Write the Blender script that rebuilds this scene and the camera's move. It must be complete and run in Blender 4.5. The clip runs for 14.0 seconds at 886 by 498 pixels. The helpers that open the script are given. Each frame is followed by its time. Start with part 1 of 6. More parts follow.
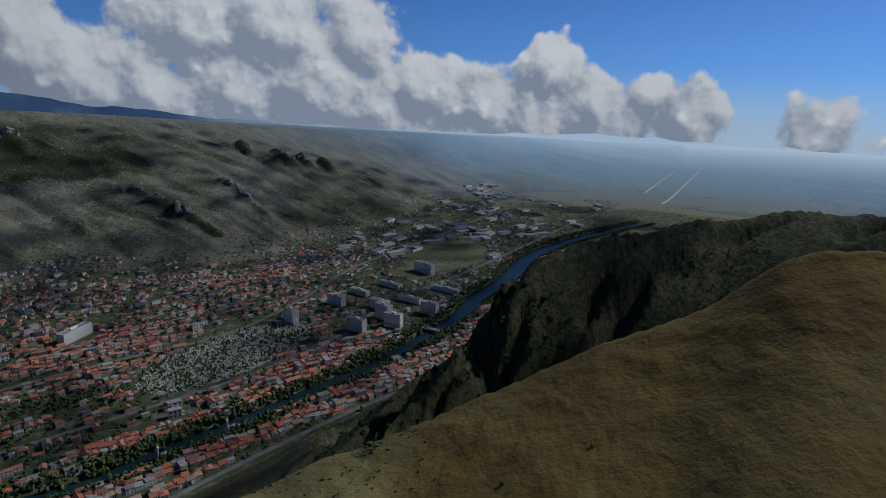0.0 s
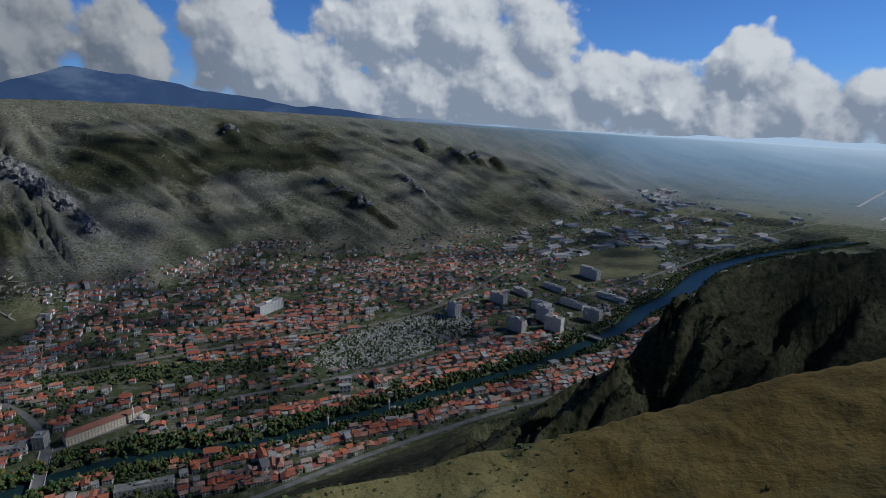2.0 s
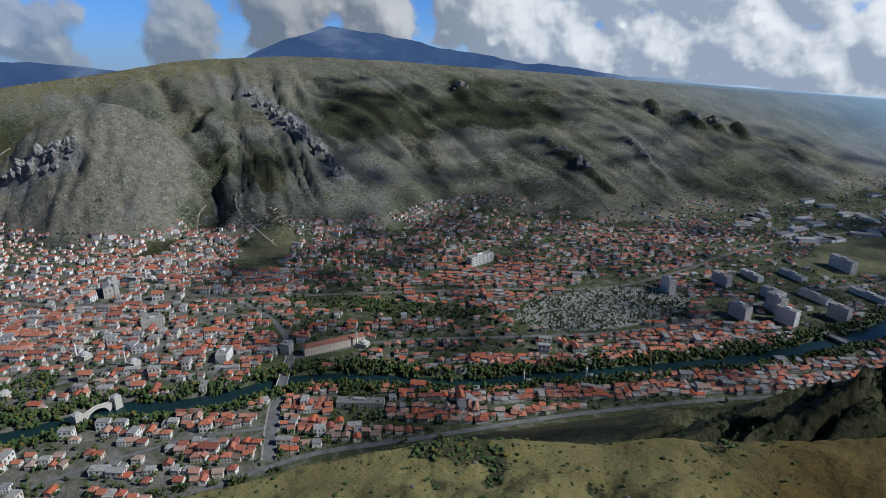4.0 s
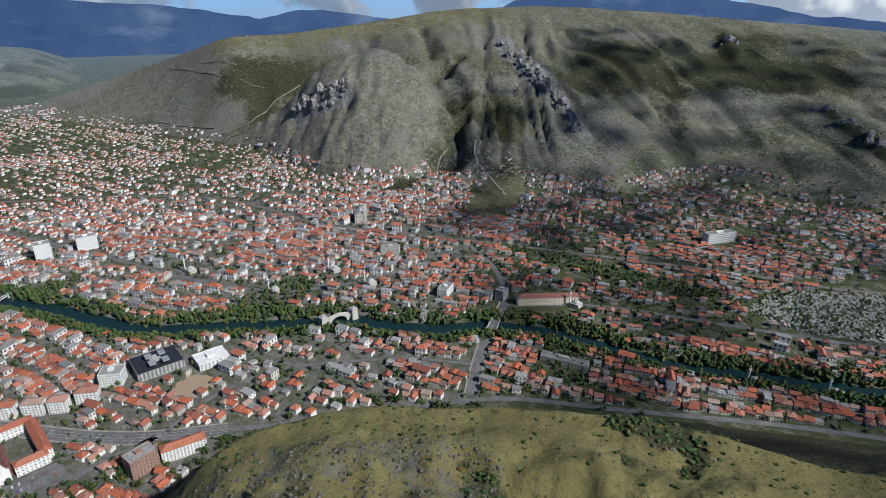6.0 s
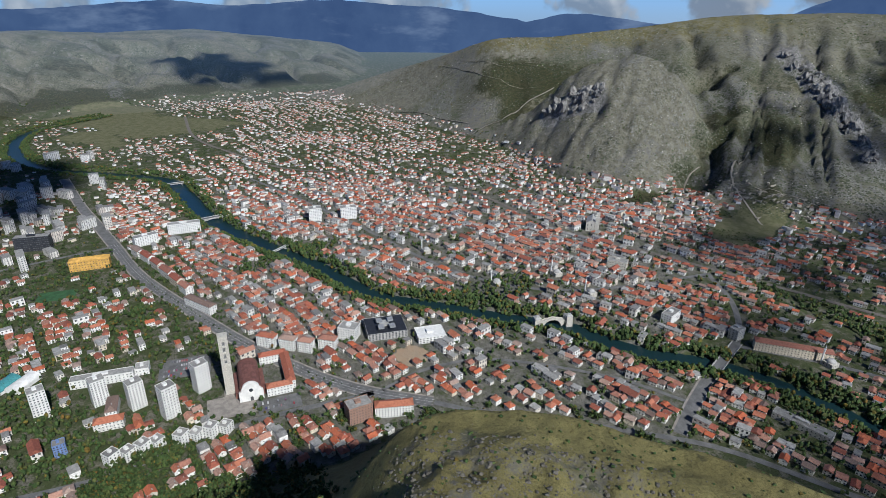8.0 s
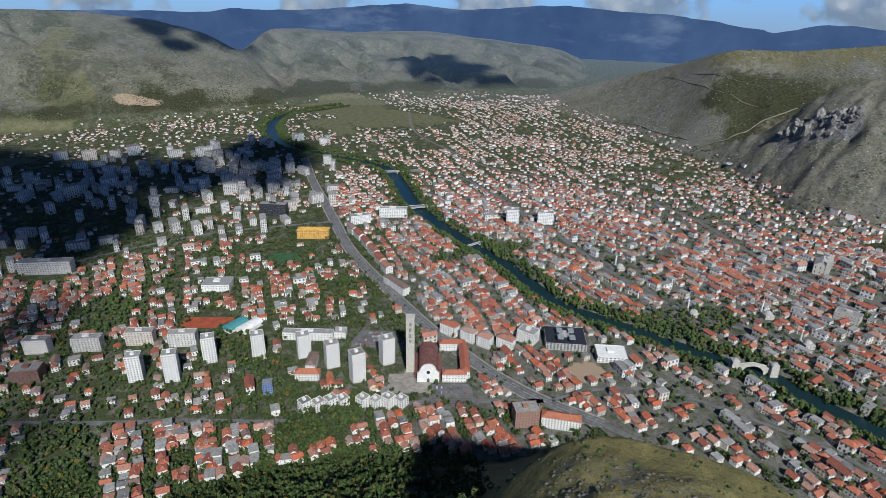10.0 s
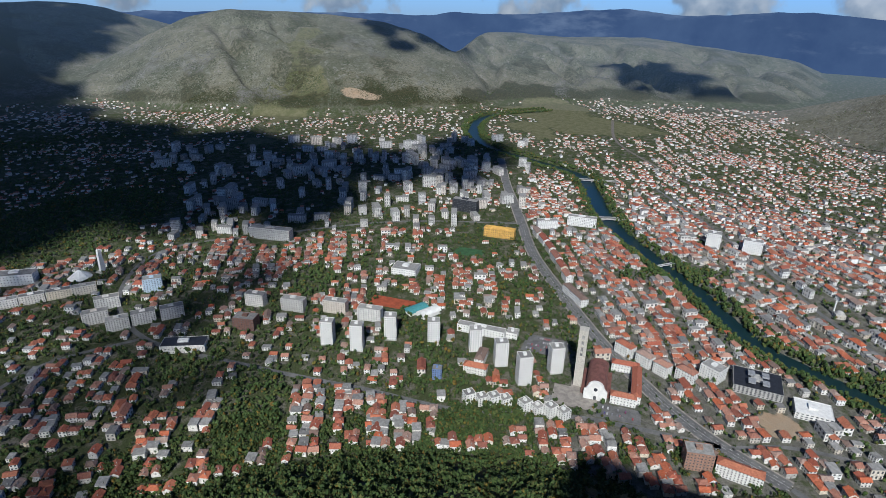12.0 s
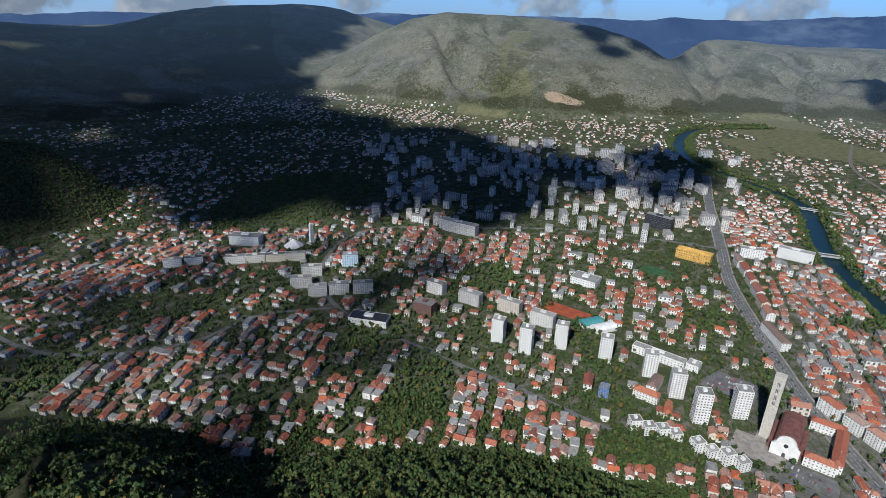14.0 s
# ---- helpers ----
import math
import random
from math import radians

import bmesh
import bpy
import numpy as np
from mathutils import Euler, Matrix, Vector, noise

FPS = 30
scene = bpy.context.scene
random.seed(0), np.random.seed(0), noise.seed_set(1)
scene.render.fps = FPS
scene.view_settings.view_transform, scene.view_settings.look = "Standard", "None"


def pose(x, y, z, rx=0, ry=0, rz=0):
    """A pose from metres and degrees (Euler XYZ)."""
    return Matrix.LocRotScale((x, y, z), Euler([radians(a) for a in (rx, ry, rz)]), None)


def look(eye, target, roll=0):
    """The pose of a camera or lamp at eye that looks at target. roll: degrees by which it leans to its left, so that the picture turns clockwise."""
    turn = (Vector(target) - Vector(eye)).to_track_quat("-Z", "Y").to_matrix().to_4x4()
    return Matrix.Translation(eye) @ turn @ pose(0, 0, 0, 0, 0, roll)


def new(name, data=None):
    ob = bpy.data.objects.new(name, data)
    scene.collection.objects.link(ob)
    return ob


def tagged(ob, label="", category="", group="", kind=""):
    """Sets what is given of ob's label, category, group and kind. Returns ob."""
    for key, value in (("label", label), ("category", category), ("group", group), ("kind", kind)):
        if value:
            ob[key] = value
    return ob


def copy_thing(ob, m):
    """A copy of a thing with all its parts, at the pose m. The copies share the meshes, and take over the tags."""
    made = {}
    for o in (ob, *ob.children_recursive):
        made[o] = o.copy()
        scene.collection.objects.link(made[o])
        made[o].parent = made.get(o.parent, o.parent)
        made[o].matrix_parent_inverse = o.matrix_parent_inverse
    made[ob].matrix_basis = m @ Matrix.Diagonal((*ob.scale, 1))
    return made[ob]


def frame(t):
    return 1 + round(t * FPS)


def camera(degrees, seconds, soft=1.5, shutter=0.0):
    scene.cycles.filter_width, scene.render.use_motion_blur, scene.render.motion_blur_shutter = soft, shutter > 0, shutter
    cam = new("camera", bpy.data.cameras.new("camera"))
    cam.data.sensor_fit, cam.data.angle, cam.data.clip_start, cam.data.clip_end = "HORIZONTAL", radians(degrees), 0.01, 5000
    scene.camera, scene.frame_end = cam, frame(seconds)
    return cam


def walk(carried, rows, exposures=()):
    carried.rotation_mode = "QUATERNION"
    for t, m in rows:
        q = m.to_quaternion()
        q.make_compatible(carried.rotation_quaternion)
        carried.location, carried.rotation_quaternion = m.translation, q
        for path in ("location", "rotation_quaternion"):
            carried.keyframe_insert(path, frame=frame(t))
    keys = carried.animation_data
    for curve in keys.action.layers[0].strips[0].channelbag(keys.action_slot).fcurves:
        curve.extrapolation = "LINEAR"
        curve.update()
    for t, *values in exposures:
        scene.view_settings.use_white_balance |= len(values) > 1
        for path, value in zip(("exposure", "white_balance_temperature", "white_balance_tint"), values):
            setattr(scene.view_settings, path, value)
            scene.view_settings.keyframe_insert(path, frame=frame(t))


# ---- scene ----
cam = camera(73.76, 14.0, soft=0.8)

# A hovering drone that drifts a little while it turns to its left.
EYE_Z = 450.0
TURN = (
    (0.0, 75.47, -1.43, 2.00),
    (0.5, 75.40, -1.41, 5.89),
    (1.0, 75.33, -1.36, 9.81),
    (1.5, 75.25, -1.31, 13.56),
    (2.0, 75.12, -1.16, 18.45),
    (2.5, 74.80, -1.05, 23.48),
    (3.0, 73.63, -1.00, 29.14),
    (5.5, 67.22, -0.68, 56.11),
    (6.0, 66.34, -0.69, 62.63),
    (6.5, 66.31, -0.69, 68.50),
    (7.0, 66.33, -0.72, 74.83),
    (7.5, 66.33, -0.74, 80.49),
    (8.0, 66.37, -0.72, 86.33),
    (10.5, 66.52, -1.23, 111.36),
    (11.0, 66.51, -1.23, 116.02),
    (11.5, 66.54, -1.15, 120.66),
    (12.0, 66.54, -1.16, 125.92),
    (12.5, 66.54, -1.17, 130.66),
    (13.0, 66.52, -1.09, 135.43),
    (13.5, 66.52, -1.11, 139.78),
    (14.0, 66.50, -1.15, 144.98),
)
walk(cam,
     [(t, pose(0.45 * (t - 7.0), 0.7 * (t - 7.0), EYE_Z, rx, ry, rz)) for t, rx, ry, rz in TURN],
     exposures=((0.0, -0.85, 5900.0, 8.0), (1.5, -0.7, 5900.0, 8.0), (3.0, -0.42, 5900.0, 8.0), (5.5, 0.12, 6100.0, 8.0), (8.0, 0.08, 6100.0, 8.0), (11.0, 0.02, 6100.0, 8.0), (14.0, 0.1, 6100.0, 8.0)))

# ---------------------------------------------------------------- light and sky
SUN_EL, SUN_BEARING = 40.0, -61.0          # bearings run anticlockwise from +y


def bearing_dir(az, el):
    a, e = radians(az), radians(el)
    return Vector((-math.sin(a) * math.cos(e), math.cos(a) * math.cos(e), math.sin(e)))


sun_data = bpy.data.lights.new("sun", "SUN")
sun_data.energy, sun_data.angle, sun_data.color = 4.9, radians(2.2), (1.0, 0.975, 0.93)
sun = new("sun", sun_data)
sun.matrix_world = look(bearing_dir(SUN_BEARING, SUN_EL) * 3000, (0, 0, 0))


class Nodes:
    """Short hand for wiring shader nodes."""

    def __init__(self, tree):
        self.tree = tree

    def add(self, kind, *inputs, **props):
        n = self.tree.nodes.new(kind)
        if "operation" in props:
            n.operation = props["operation"]
        if "use_clamp" in props:
            n.use_clamp = props["use_clamp"]
        if "data_type" in props:
            n.data_type = props["data_type"]
        if "interpolation_type" in props:
            n.interpolation_type = props["interpolation_type"]
        if "attribute_name" in props:
            n.attribute_name = props["attribute_name"]
        if "feature" in props:
            n.feature = props["feature"]
        for i, v in enumerate(inputs):
            self.put(n, i, v)
        return n

    def put(self, node, key, v):
        if v is None:
            return
        if isinstance(v, bpy.types.NodeSocket):
            self.tree.links.new(v, node.inputs[key])
        elif isinstance(v, bpy.types.Node):
            self.tree.links.new(v.outputs[0], node.inputs[key])
        else:
            flat = node.inputs[key].type == "VECTOR" and len(v) == 4
            node.inputs[key].default_value = v[:3] if flat else v

    def math(self, op, a, b=None, clamp=False):
        return self.add("ShaderNodeMath", a, b, operation=op, use_clamp=clamp).outputs[0]

    def vec(self, op, a, b=None):
        n = self.add("ShaderNodeVectorMath", a, b, operation=op)
        return n.outputs["Value"] if op in ("LENGTH", "DOT_PRODUCT", "DISTANCE") else n.outputs[0]

    def noise(self, vector, scale, detail=4.0, rough=0.55):
        n = self.add("ShaderNodeTexNoise")
        for key, v in (("Vector", vector), ("Scale", scale), ("Detail", detail), ("Roughness", rough)):
            self.put(n, key, v)
        return n.outputs[0]

    def mix(self, f, a, b):
        n = self.add("ShaderNodeMix", data_type="RGBA")
        for key, v in ((0, f), (6, a), (7, b)):
            self.put(n, key, v)
        return n.outputs[2]

    def span(self, v, lo, hi, to_lo=0.0, to_hi=1.0):
        return self.add("ShaderNodeMapRange", v, lo, hi, to_lo, to_hi, interpolation_type="SMOOTHSTEP").outputs[0]

    def attr(self, name):
        return self.add("ShaderNodeAttribute", attribute_name=name).outputs["Fac"]


def rgb(r, g, b):
    return (r, g, b, 1.0)


def scaled(n, colour, f):
    s = n.add("ShaderNodeVectorMath", operation="SCALE")
    n.put(s, 0, colour)
    n.put(s, "Scale", f)
    return s.outputs[0]


# Cumulus heads: bearing, height above the sea of haze, radius, weight.
HEADS = (
    (24.5, 5.0, 9.0, 1.0), (17.0, 5.5, 9.0, 1.1), (9.5, 4.4, 6.5, 1.0), (14.0, 0.6, 9.0, 1.1), (4.0, 0.0, 8.0, 1.0), (-2.0, -1.0, 7.0, 1.0), (-8.0, 2.2, 5.5, 1.05),
    (-12.0, -0.6, 7.0, 1.0), (-16.5, 0.8, 4.0, 1.0), (-20.0, -2.0, 7.0, 0.95), (-14.0, -2.4, 7.0, 1.0), (-6.0, -2.2, 7.0, 1.0), (8.0, -1.6, 8.0, 1.0), (21.0, 0.0, 8.0, 1.0), (27.0, -1.0, 8.0, 1.0), (-30.0, -2.8, 7.0, 0.75), (33.0, 1.0, 8.0, 1.0), (37.0, 4.0, 9.0, 1.0), (45.0, 2.2, 8.0, 0.95), (54.0, 3.4, 9.0, 0.9),
    (62.0, 0.4, 8.0, 0.80), (74.0, 0.3, 9.0, 0.70), (88.0, 0.8, 12.0, 0.70), (103.0, 0.8, 12.0, 0.72), (118.0, 0.6, 12.0, 0.70), (135.0, 1.5, 11.0, 0.66), (152.0, 2.0, 11.0, 0.66), (168.0, 1.0, 11.0, 0.68), (180.0, 0.8, 11.0, 0.68),
)

density = bpy.data.node_groups.new("cloud_density", "ShaderNodeTree")
density.interface.new_socket("Vector", in_out="INPUT", socket_type="NodeSocketVector")
density.interface.new_socket("Density", in_out="OUTPUT", socket_type="NodeSocketFloat")
density.interface.new_socket("Bulge", in_out="OUTPUT", socket_type="NodeSocketFloat")
g = Nodes(density)
g_in, g_out = g.add("NodeGroupInput"), g.add("NodeGroupOutput")
total = None
for az, el, size, weight in HEADS:
    gap = g.vec("DISTANCE", g_in.outputs[0], tuple(bearing_dir(az, el)))
    lump = g.math("MULTIPLY", g.math("SUBTRACT", 1.0, g.math("DIVIDE", gap, radians(size)), True), weight)
    total = lump if total is None else g.add("ShaderNodeMath", total, lump, 0.12, operation="SMOOTH_MAX").outputs[0]
big = g.noise(g_in.outputs[0], 11.0, 9.0, 0.52)
puff = g.add("ShaderNodeTexVoronoi", feature="SMOOTH_F1")
g.put(puff, "Vector", g_in.outputs[0])
g.put(puff, "Scale", 24.0)
g.put(puff, "Detail", 4.0)
g.put(puff, "Roughness", 0.42)
bulge = g.math("SUBTRACT", 0.5, puff.outputs["Distance"])
d = g.math("ADD", total, g.math("MULTIPLY", g.math("SUBTRACT", big, 0.5), 0.85))
d = g.math("ADD", d, g.math("MULTIPLY", bulge, 0.34))
g.put(g_out, 0, d)
g.put(g_out, 1, bulge)

world = bpy.data.worlds.new("sky")
scene.world = world
world.use_nodes = True
world.node_tree.nodes.clear()
w = Nodes(world.node_tree)
way = w.add("ShaderNodeTexCoord").outputs["Generated"]
sky = w.add("ShaderNodeTexSky")
sky.sky_type, sky.sun_disc = "NISHITA", False
sky.sun_elevation, sky.sun_rotation = radians(SUN_EL), radians(-SUN_BEARING)
sky.altitude, sky.air_density, sky.dust_density, sky.ozone_density = 500.0, 1.0, 0.6, 2.5
w.put(sky, 0, w.vec("ADD", way, (0.0, 0.0, 0.075)))
height = w.add("ShaderNodeSeparateXYZ", way).outputs[2]


def cloud_at(offset):
    n = w.add("ShaderNodeGroup")
    n.node_tree = density
    w.put(n, 0, w.vec("ADD", way, offset))
    return n.outputs


thick, knobs = cloud_at((0.0, 0.0, 0.0))
to_sun = tuple(bearing_dir(SUN_BEARING, 55.0) * 0.026)
lit = w.math("SUBTRACT", thick, cloud_at(to_sun)[0])
fine_lit = w.math("SUBTRACT", thick, cloud_at(tuple(bearing_dir(SUN_BEARING, 50.0) * 0.008))[0])
away = w.vec("DOT_PRODUCT", way, tuple(bearing_dir(SUN_BEARING, 0.0)))
cover = w.math("MULTIPLY", w.span(thick, 0.29, 0.44), w.span(away, -0.75, -0.30, 0.75, 1.0))
shade = w.math("ADD", w.span(lit, -0.34, 0.32, 0.08, 0.92), w.span(fine_lit, -0.08, 0.08, -0.12, 0.20))
shade = w.math("ADD", shade, w.span(knobs, -0.05, 0.36, -0.24, 0.24))
shade = w.math("ADD", shade, w.span(height, -0.06, 0.08, -0.16, 0.10), True)
cloud = w.mix(shade, rgb(7.0, 8.0, 9.8), rgb(18.8, 18.7, 18.5))
cloud = scaled(w, cloud, w.span(away, -0.45, 0.05, 0.50, 1.0))
veil = w.span(height, -0.07, 0.055, 0.85, 0.0)
deep = w.vec("MULTIPLY", sky.outputs[0], (0.46, 0.78, 1.34))
deep = w.vec("MULTIPLY", deep, w.mix(w.span(height, 0.05, 0.5), rgb(2.2, 2.1, 2.0), rgb(0.75, 0.75, 0.75)))
# the haze is brightest towards the sun
sunward = w.span(away, -0.9, 0.5)
clear = w.mix(veil, deep, w.mix(sunward, rgb(4.6, 6.2, 9.2), rgb(12.6, 15.0, 18.0)))
w.put(w.add("ShaderNodeOutputWorld"), 0, w.add("ShaderNodeBackground", w.mix(cover, clear, cloud), 0.051))


# ---------------------------------------------------------------- unseen clouds overhead that shade the valley
M_CLOUD = bpy.data.materials.new("cloud")
M_CLOUD.use_nodes = True
M_CLOUD.node_tree.nodes["Principled BSDF"].inputs["Base Color"].default_value = rgb(0.85, 0.86, 0.88)
M_CLOUD.node_tree.nodes["Principled BSDF"].inputs["Roughness"].default_value = 1.0
CLOUD_BASE = 1300.0


def inside(x, y, ring):
    hit = False
    for (x0, y0), (x1, y1) in zip(ring, ring[1:] + ring[:1]):
        if (y0 > y) != (y1 > y) and x < (x1 - x0) * (y - y0) / (y1 - y0) + x0:
            hit = not hit
    return hit


def cumulus(ring, seed, step=150.0, gaps=0.0):
    """A cumulus bank whose shadow falls on the ground within the ring."""
    r = random.Random(seed)
    along = bearing_dir(SUN_BEARING, SUN_EL)
    slide = along * (CLOUD_BASE / along.z)
    unit = bmesh.new()
    bmesh.ops.create_icosphere(unit, subdivisions=1 if step < 60 else 2, radius=1.0)
    unit.verts.index_update()
    places, tris = [v.co.copy() for v in unit.verts], [[v.index for v in f.verts] for f in unit.faces]
    unit.free()
    verts, faces = [], []
    xs, ys = [p[0] for p in ring], [p[1] for p in ring]
    for i in range(int((max(xs) - min(xs)) / step) + 2):
        for j in range(int((max(ys) - min(ys)) / step) + 2):
            x, y = min(xs) + (i + r.uniform(-0.3, 0.3)) * step, min(ys) + (j + r.uniform(-0.3, 0.3)) * step
            if not inside(x, y, ring) or r.random() < gaps:
                continue
            size, base = step * r.uniform(0.62, 0.95), len(verts)
            shift = Vector((x, y, 0)) + slide + Vector((0, 0, r.uniform(-20, 60)))
            for p in places:
                k = size * (1 + 0.35 * noise.noise(p * size * 0.016 + shift * 0.01))
                verts.append(Vector((p.x * k, p.y * k, p.z * k * 0.7)) + shift)
            faces += [[base + q for q in t] for t in tris]
    me = bpy.data.meshes.new("cumulus_clouds")
    me.from_pydata(verts, [], faces)
    me.materials.append(M_CLOUD)
    for f in me.polygons:
        f.use_smooth = True
    return tagged(new("cumulus_clouds", me), "white cumulus cloud bank out of view that shades the valley", "clouds", kind="stuff")


cumulus([(350, -1420), (60, -1400), (-150, -1540), (-300, -1560), (-300, -1210), (-400, -1160), (-560, -1180), (-680, -1040), (-820, -930), (-980, -960), (-1120, -920), (-1180, -1250), (-1130, -1700), (-1020, -2080), (-1050, -2700), (-1350, -3150), (-2300, -4000), (-2300, -4900), (600, -4900), (1300, -3000), (900, -1500)], 1)
cumulus([(-1080, -930), (-1230, -800), (-1320, -740), (-1440, -830), (-1600, -980), (-1620, -1080), (-1440, -1240), (-1260, -1400), (-1150, -1250)], 4, 90.0, 0.52)
cumulus([(-2850, -900), (-3150, -600), (-3500, -950), (-3300, -1250)], 2, 110.0, 0.3)
cumulus([(-2450, -2050), (-2700, -1850), (-3000, -2000), (-2700, -2350)], 3, 110.0, 0.3)
# unseen thin broken clouds, added to dim southern town, hill meadow and western gardens
cumulus([(-330, 420), (-560, 520), (-820, 640), (-1180, 900), (-1500, 1150), (-1900, 1500), (-1500, 2300), (300, 2900), (900, 2000), (700, 700), (500, 150), (60, 100)], 5, 36.0, 0.80)
cumulus([(-400, 330), (-680, 400), (-1000, 540), (-1350, 740), (-1750, 980), (-2150, 1350), (-1900, 1500), (-1500, 1150), (-1180, 900), (-820, 640), (-560, 520), (-330, 420)], 8, 36.0, 0.72)
cumulus([(-320, -480), (-480, -620), (-640, -860), (-420, -1050), (-150, -1100), (150, -1300), (400, -1000), (200, -450)], 7, 36.0, 0.72)

# ---------------------------------------------------------------- materials
def material(name, build, rough=0.85, bump=None, spec=0.3):
    m = bpy.data.materials.new(name)
    m.use_nodes = True
    m.node_tree.nodes.clear()
    n = Nodes(m.node_tree)
    pos = n.add("ShaderNodeNewGeometry").outputs["Position"]
    shader = n.add("ShaderNodeBsdfPrincipled")
    n.put(shader, "Base Color", build(n, pos))
    n.put(shader, "Roughness", rough)
    n.put(shader, "Specular IOR Level", spec)
    if bump:
        scale, strength, distance = bump
        n.put(shader, "Normal", bump_of(n, pos, scale, strength, distance))
    n.put(n.add("ShaderNodeOutputMaterial"), 0, shader)
    return m


def bump_of(n, pos, scale, strength, distance):
    b = n.add("ShaderNodeBump")
    for key, v in (("Strength", strength), ("Distance", distance), ("Height", n.noise(pos, scale, 6.0, 0.65))):
        n.put(b, key, v)
    return b.outputs[0]


def chance(n):
    """One number for each object, and for each island of a joined mesh."""
    a = n.add("ShaderNodeObjectInfo").outputs["Random"]
    b = n.add("ShaderNodeNewGeometry").outputs["Random Per Island"]
    return n.math("FRACT", n.math("ADD", a, b))


def ramp(n, v, *stops):
    r = n.add("ShaderNodeValToRGB", v)
    e = r.color_ramp.elements
    while len(e) < len(stops):
        e.new(0.5)
    for el, (p, c) in zip(e, stops):
        el.position, el.color = p, rgb(*c)
    return r.outputs[0]


def worn(n, pos, colour, scale=0.4, amount=0.35):
    """Blotches and grain over a colour."""
    a = n.span(n.noise(pos, scale, 4.0), 0.3, 0.7, 1.0 - amount, 1.0 + amount * 0.3)
    b = n.span(n.noise(pos, scale * 9, 3.0), 0.3, 0.7, 1.0 - amount * 0.5, 1.0 + amount * 0.2)
    return scaled(n, colour, n.math("MULTIPLY", a, b))


def plain(name, r, g, b, rough=0.8, scale=0.5, amount=0.3, spec=0.3):
    return material(name, lambda n, p: worn(n, p, rgb(r, g, b), scale, amount), rough, None, spec)


def varied(name, *stops, rough=0.8, scale=0.5, amount=0.3):
    return material(name, lambda n, p: worn(n, p, ramp(n, chance(n), *stops), scale, amount), rough)


M_ROOF = varied("clay_roof", (0.0, (0.46, 0.118, 0.052)), (0.2, (0.42, 0.165, 0.100)), (0.4, (0.35, 0.105, 0.064)), (0.6, (0.24, 0.088, 0.062)), (0.78, (0.44, 0.225, 0.160)), (0.9, (0.35, 0.255, 0.21)), (1.0, (0.17, 0.112, 0.092)), scale=0.6)
M_FLAT = varied("flat_roof", (0.0, (0.24, 0.235, 0.22)), (0.5, (0.36, 0.35, 0.33)), (1.0, (0.17, 0.165, 0.16)), scale=0.3)
M_WALL = varied("rendered_wall", (0.0, (0.80, 0.79, 0.76)), (0.35, (0.68, 0.65, 0.60)), (0.55, (0.85, 0.84, 0.82)), (0.78, (0.62, 0.58, 0.52)), (0.92, (0.68, 0.59, 0.46)), (1.0, (0.40, 0.39, 0.37)), scale=0.5)
M_BLOCK = varied("apartment_wall", (0.0, (0.66, 0.65, 0.62)), (0.3, (0.50, 0.48, 0.45)), (0.6, (0.72, 0.70, 0.66)), (0.85, (0.56, 0.49, 0.42)), (1.0, (0.78, 0.77, 0.74)), scale=0.25)
M_PANE = material("window_glass", lambda n, p: n.mix(chance(n), rgb(0.035, 0.04, 0.05), rgb(0.13, 0.13, 0.135)), 0.2, None, 0.6)
M_GRAVE = plain("grey_grave_stone", 0.50, 0.50, 0.47, scale=0.3)
M_CLIFF = material("cliff_rock", lambda n, p: n.mix(n.span(n.noise(n.vec("MULTIPLY", p, (1.0, 1.0, 0.35)), 0.16, 6.0, 0.75), 0.38, 0.62), rgb(0.115, 0.110, 0.104), rgb(0.30, 0.285, 0.26)), 0.9, (0.4, 0.8, 1.5), 0.1)
M_STONE = plain("pale_stone", 0.52, 0.49, 0.43, scale=0.7)
M_CONCRETE = plain("concrete", 0.42, 0.41, 0.39, scale=0.3)
M_ASPHALT = plain("asphalt", 0.15, 0.148, 0.146, scale=0.08)
M_PAVE = plain("paving", 0.30, 0.27, 0.24, scale=0.15)
M_WHITE = plain("white_paint", 0.72, 0.71, 0.68, scale=0.2, amount=0.15)
M_DARKROOF = plain("maroon_metal_roof", 0.19, 0.085, 0.068, 0.6, 0.2)
M_BLACKROOF = plain("black_roofing", 0.03, 0.032, 0.038, 0.5, 0.2)
M_YELLOW = plain("ochre_render", 0.62, 0.36, 0.09, scale=0.2)
M_CLAYCOURT = plain("clay_court", 0.36, 0.085, 0.04, scale=0.1)
M_TURF = plain("turf", 0.045, 0.11, 0.045, scale=0.1)
M_TEAL = plain("teal_roof", 0.08, 0.28, 0.29, 0.5)
M_BLUE = plain("blue_paint", 0.16, 0.24, 0.45, 0.6)
M_TRUNK = plain("bark", 0.09, 0.07, 0.05)
M_STEEL = plain("grey_steel", 0.30, 0.31, 0.32, 0.5)
M_LEAF = varied("leaves", (0.0, (0.036, 0.066, 0.018)), (0.4, (0.052, 0.092, 0.024)), (0.7, (0.072, 0.108, 0.028)), (0.9, (0.092, 0.104, 0.030)), (0.96, (0.15, 0.12, 0.02)), (1.0, (0.16, 0.09, 0.02)), scale=0.5, amount=0.5)
M_CYPRESS = varied("dark_leaves", (0.0, (0.016, 0.030, 0.012)), (1.0, (0.03, 0.05, 0.018)), amount=0.4)
M_CAR = varied("car_paint", (0.0, (0.6, 0.6, 0.6)), (0.4, (0.08, 0.08, 0.09)), (0.6, (0.3, 0.3, 0.32)), (0.8, (0.35, 0.03, 0.03)), (1.0, (0.05, 0.09, 0.25)), rough=0.35)


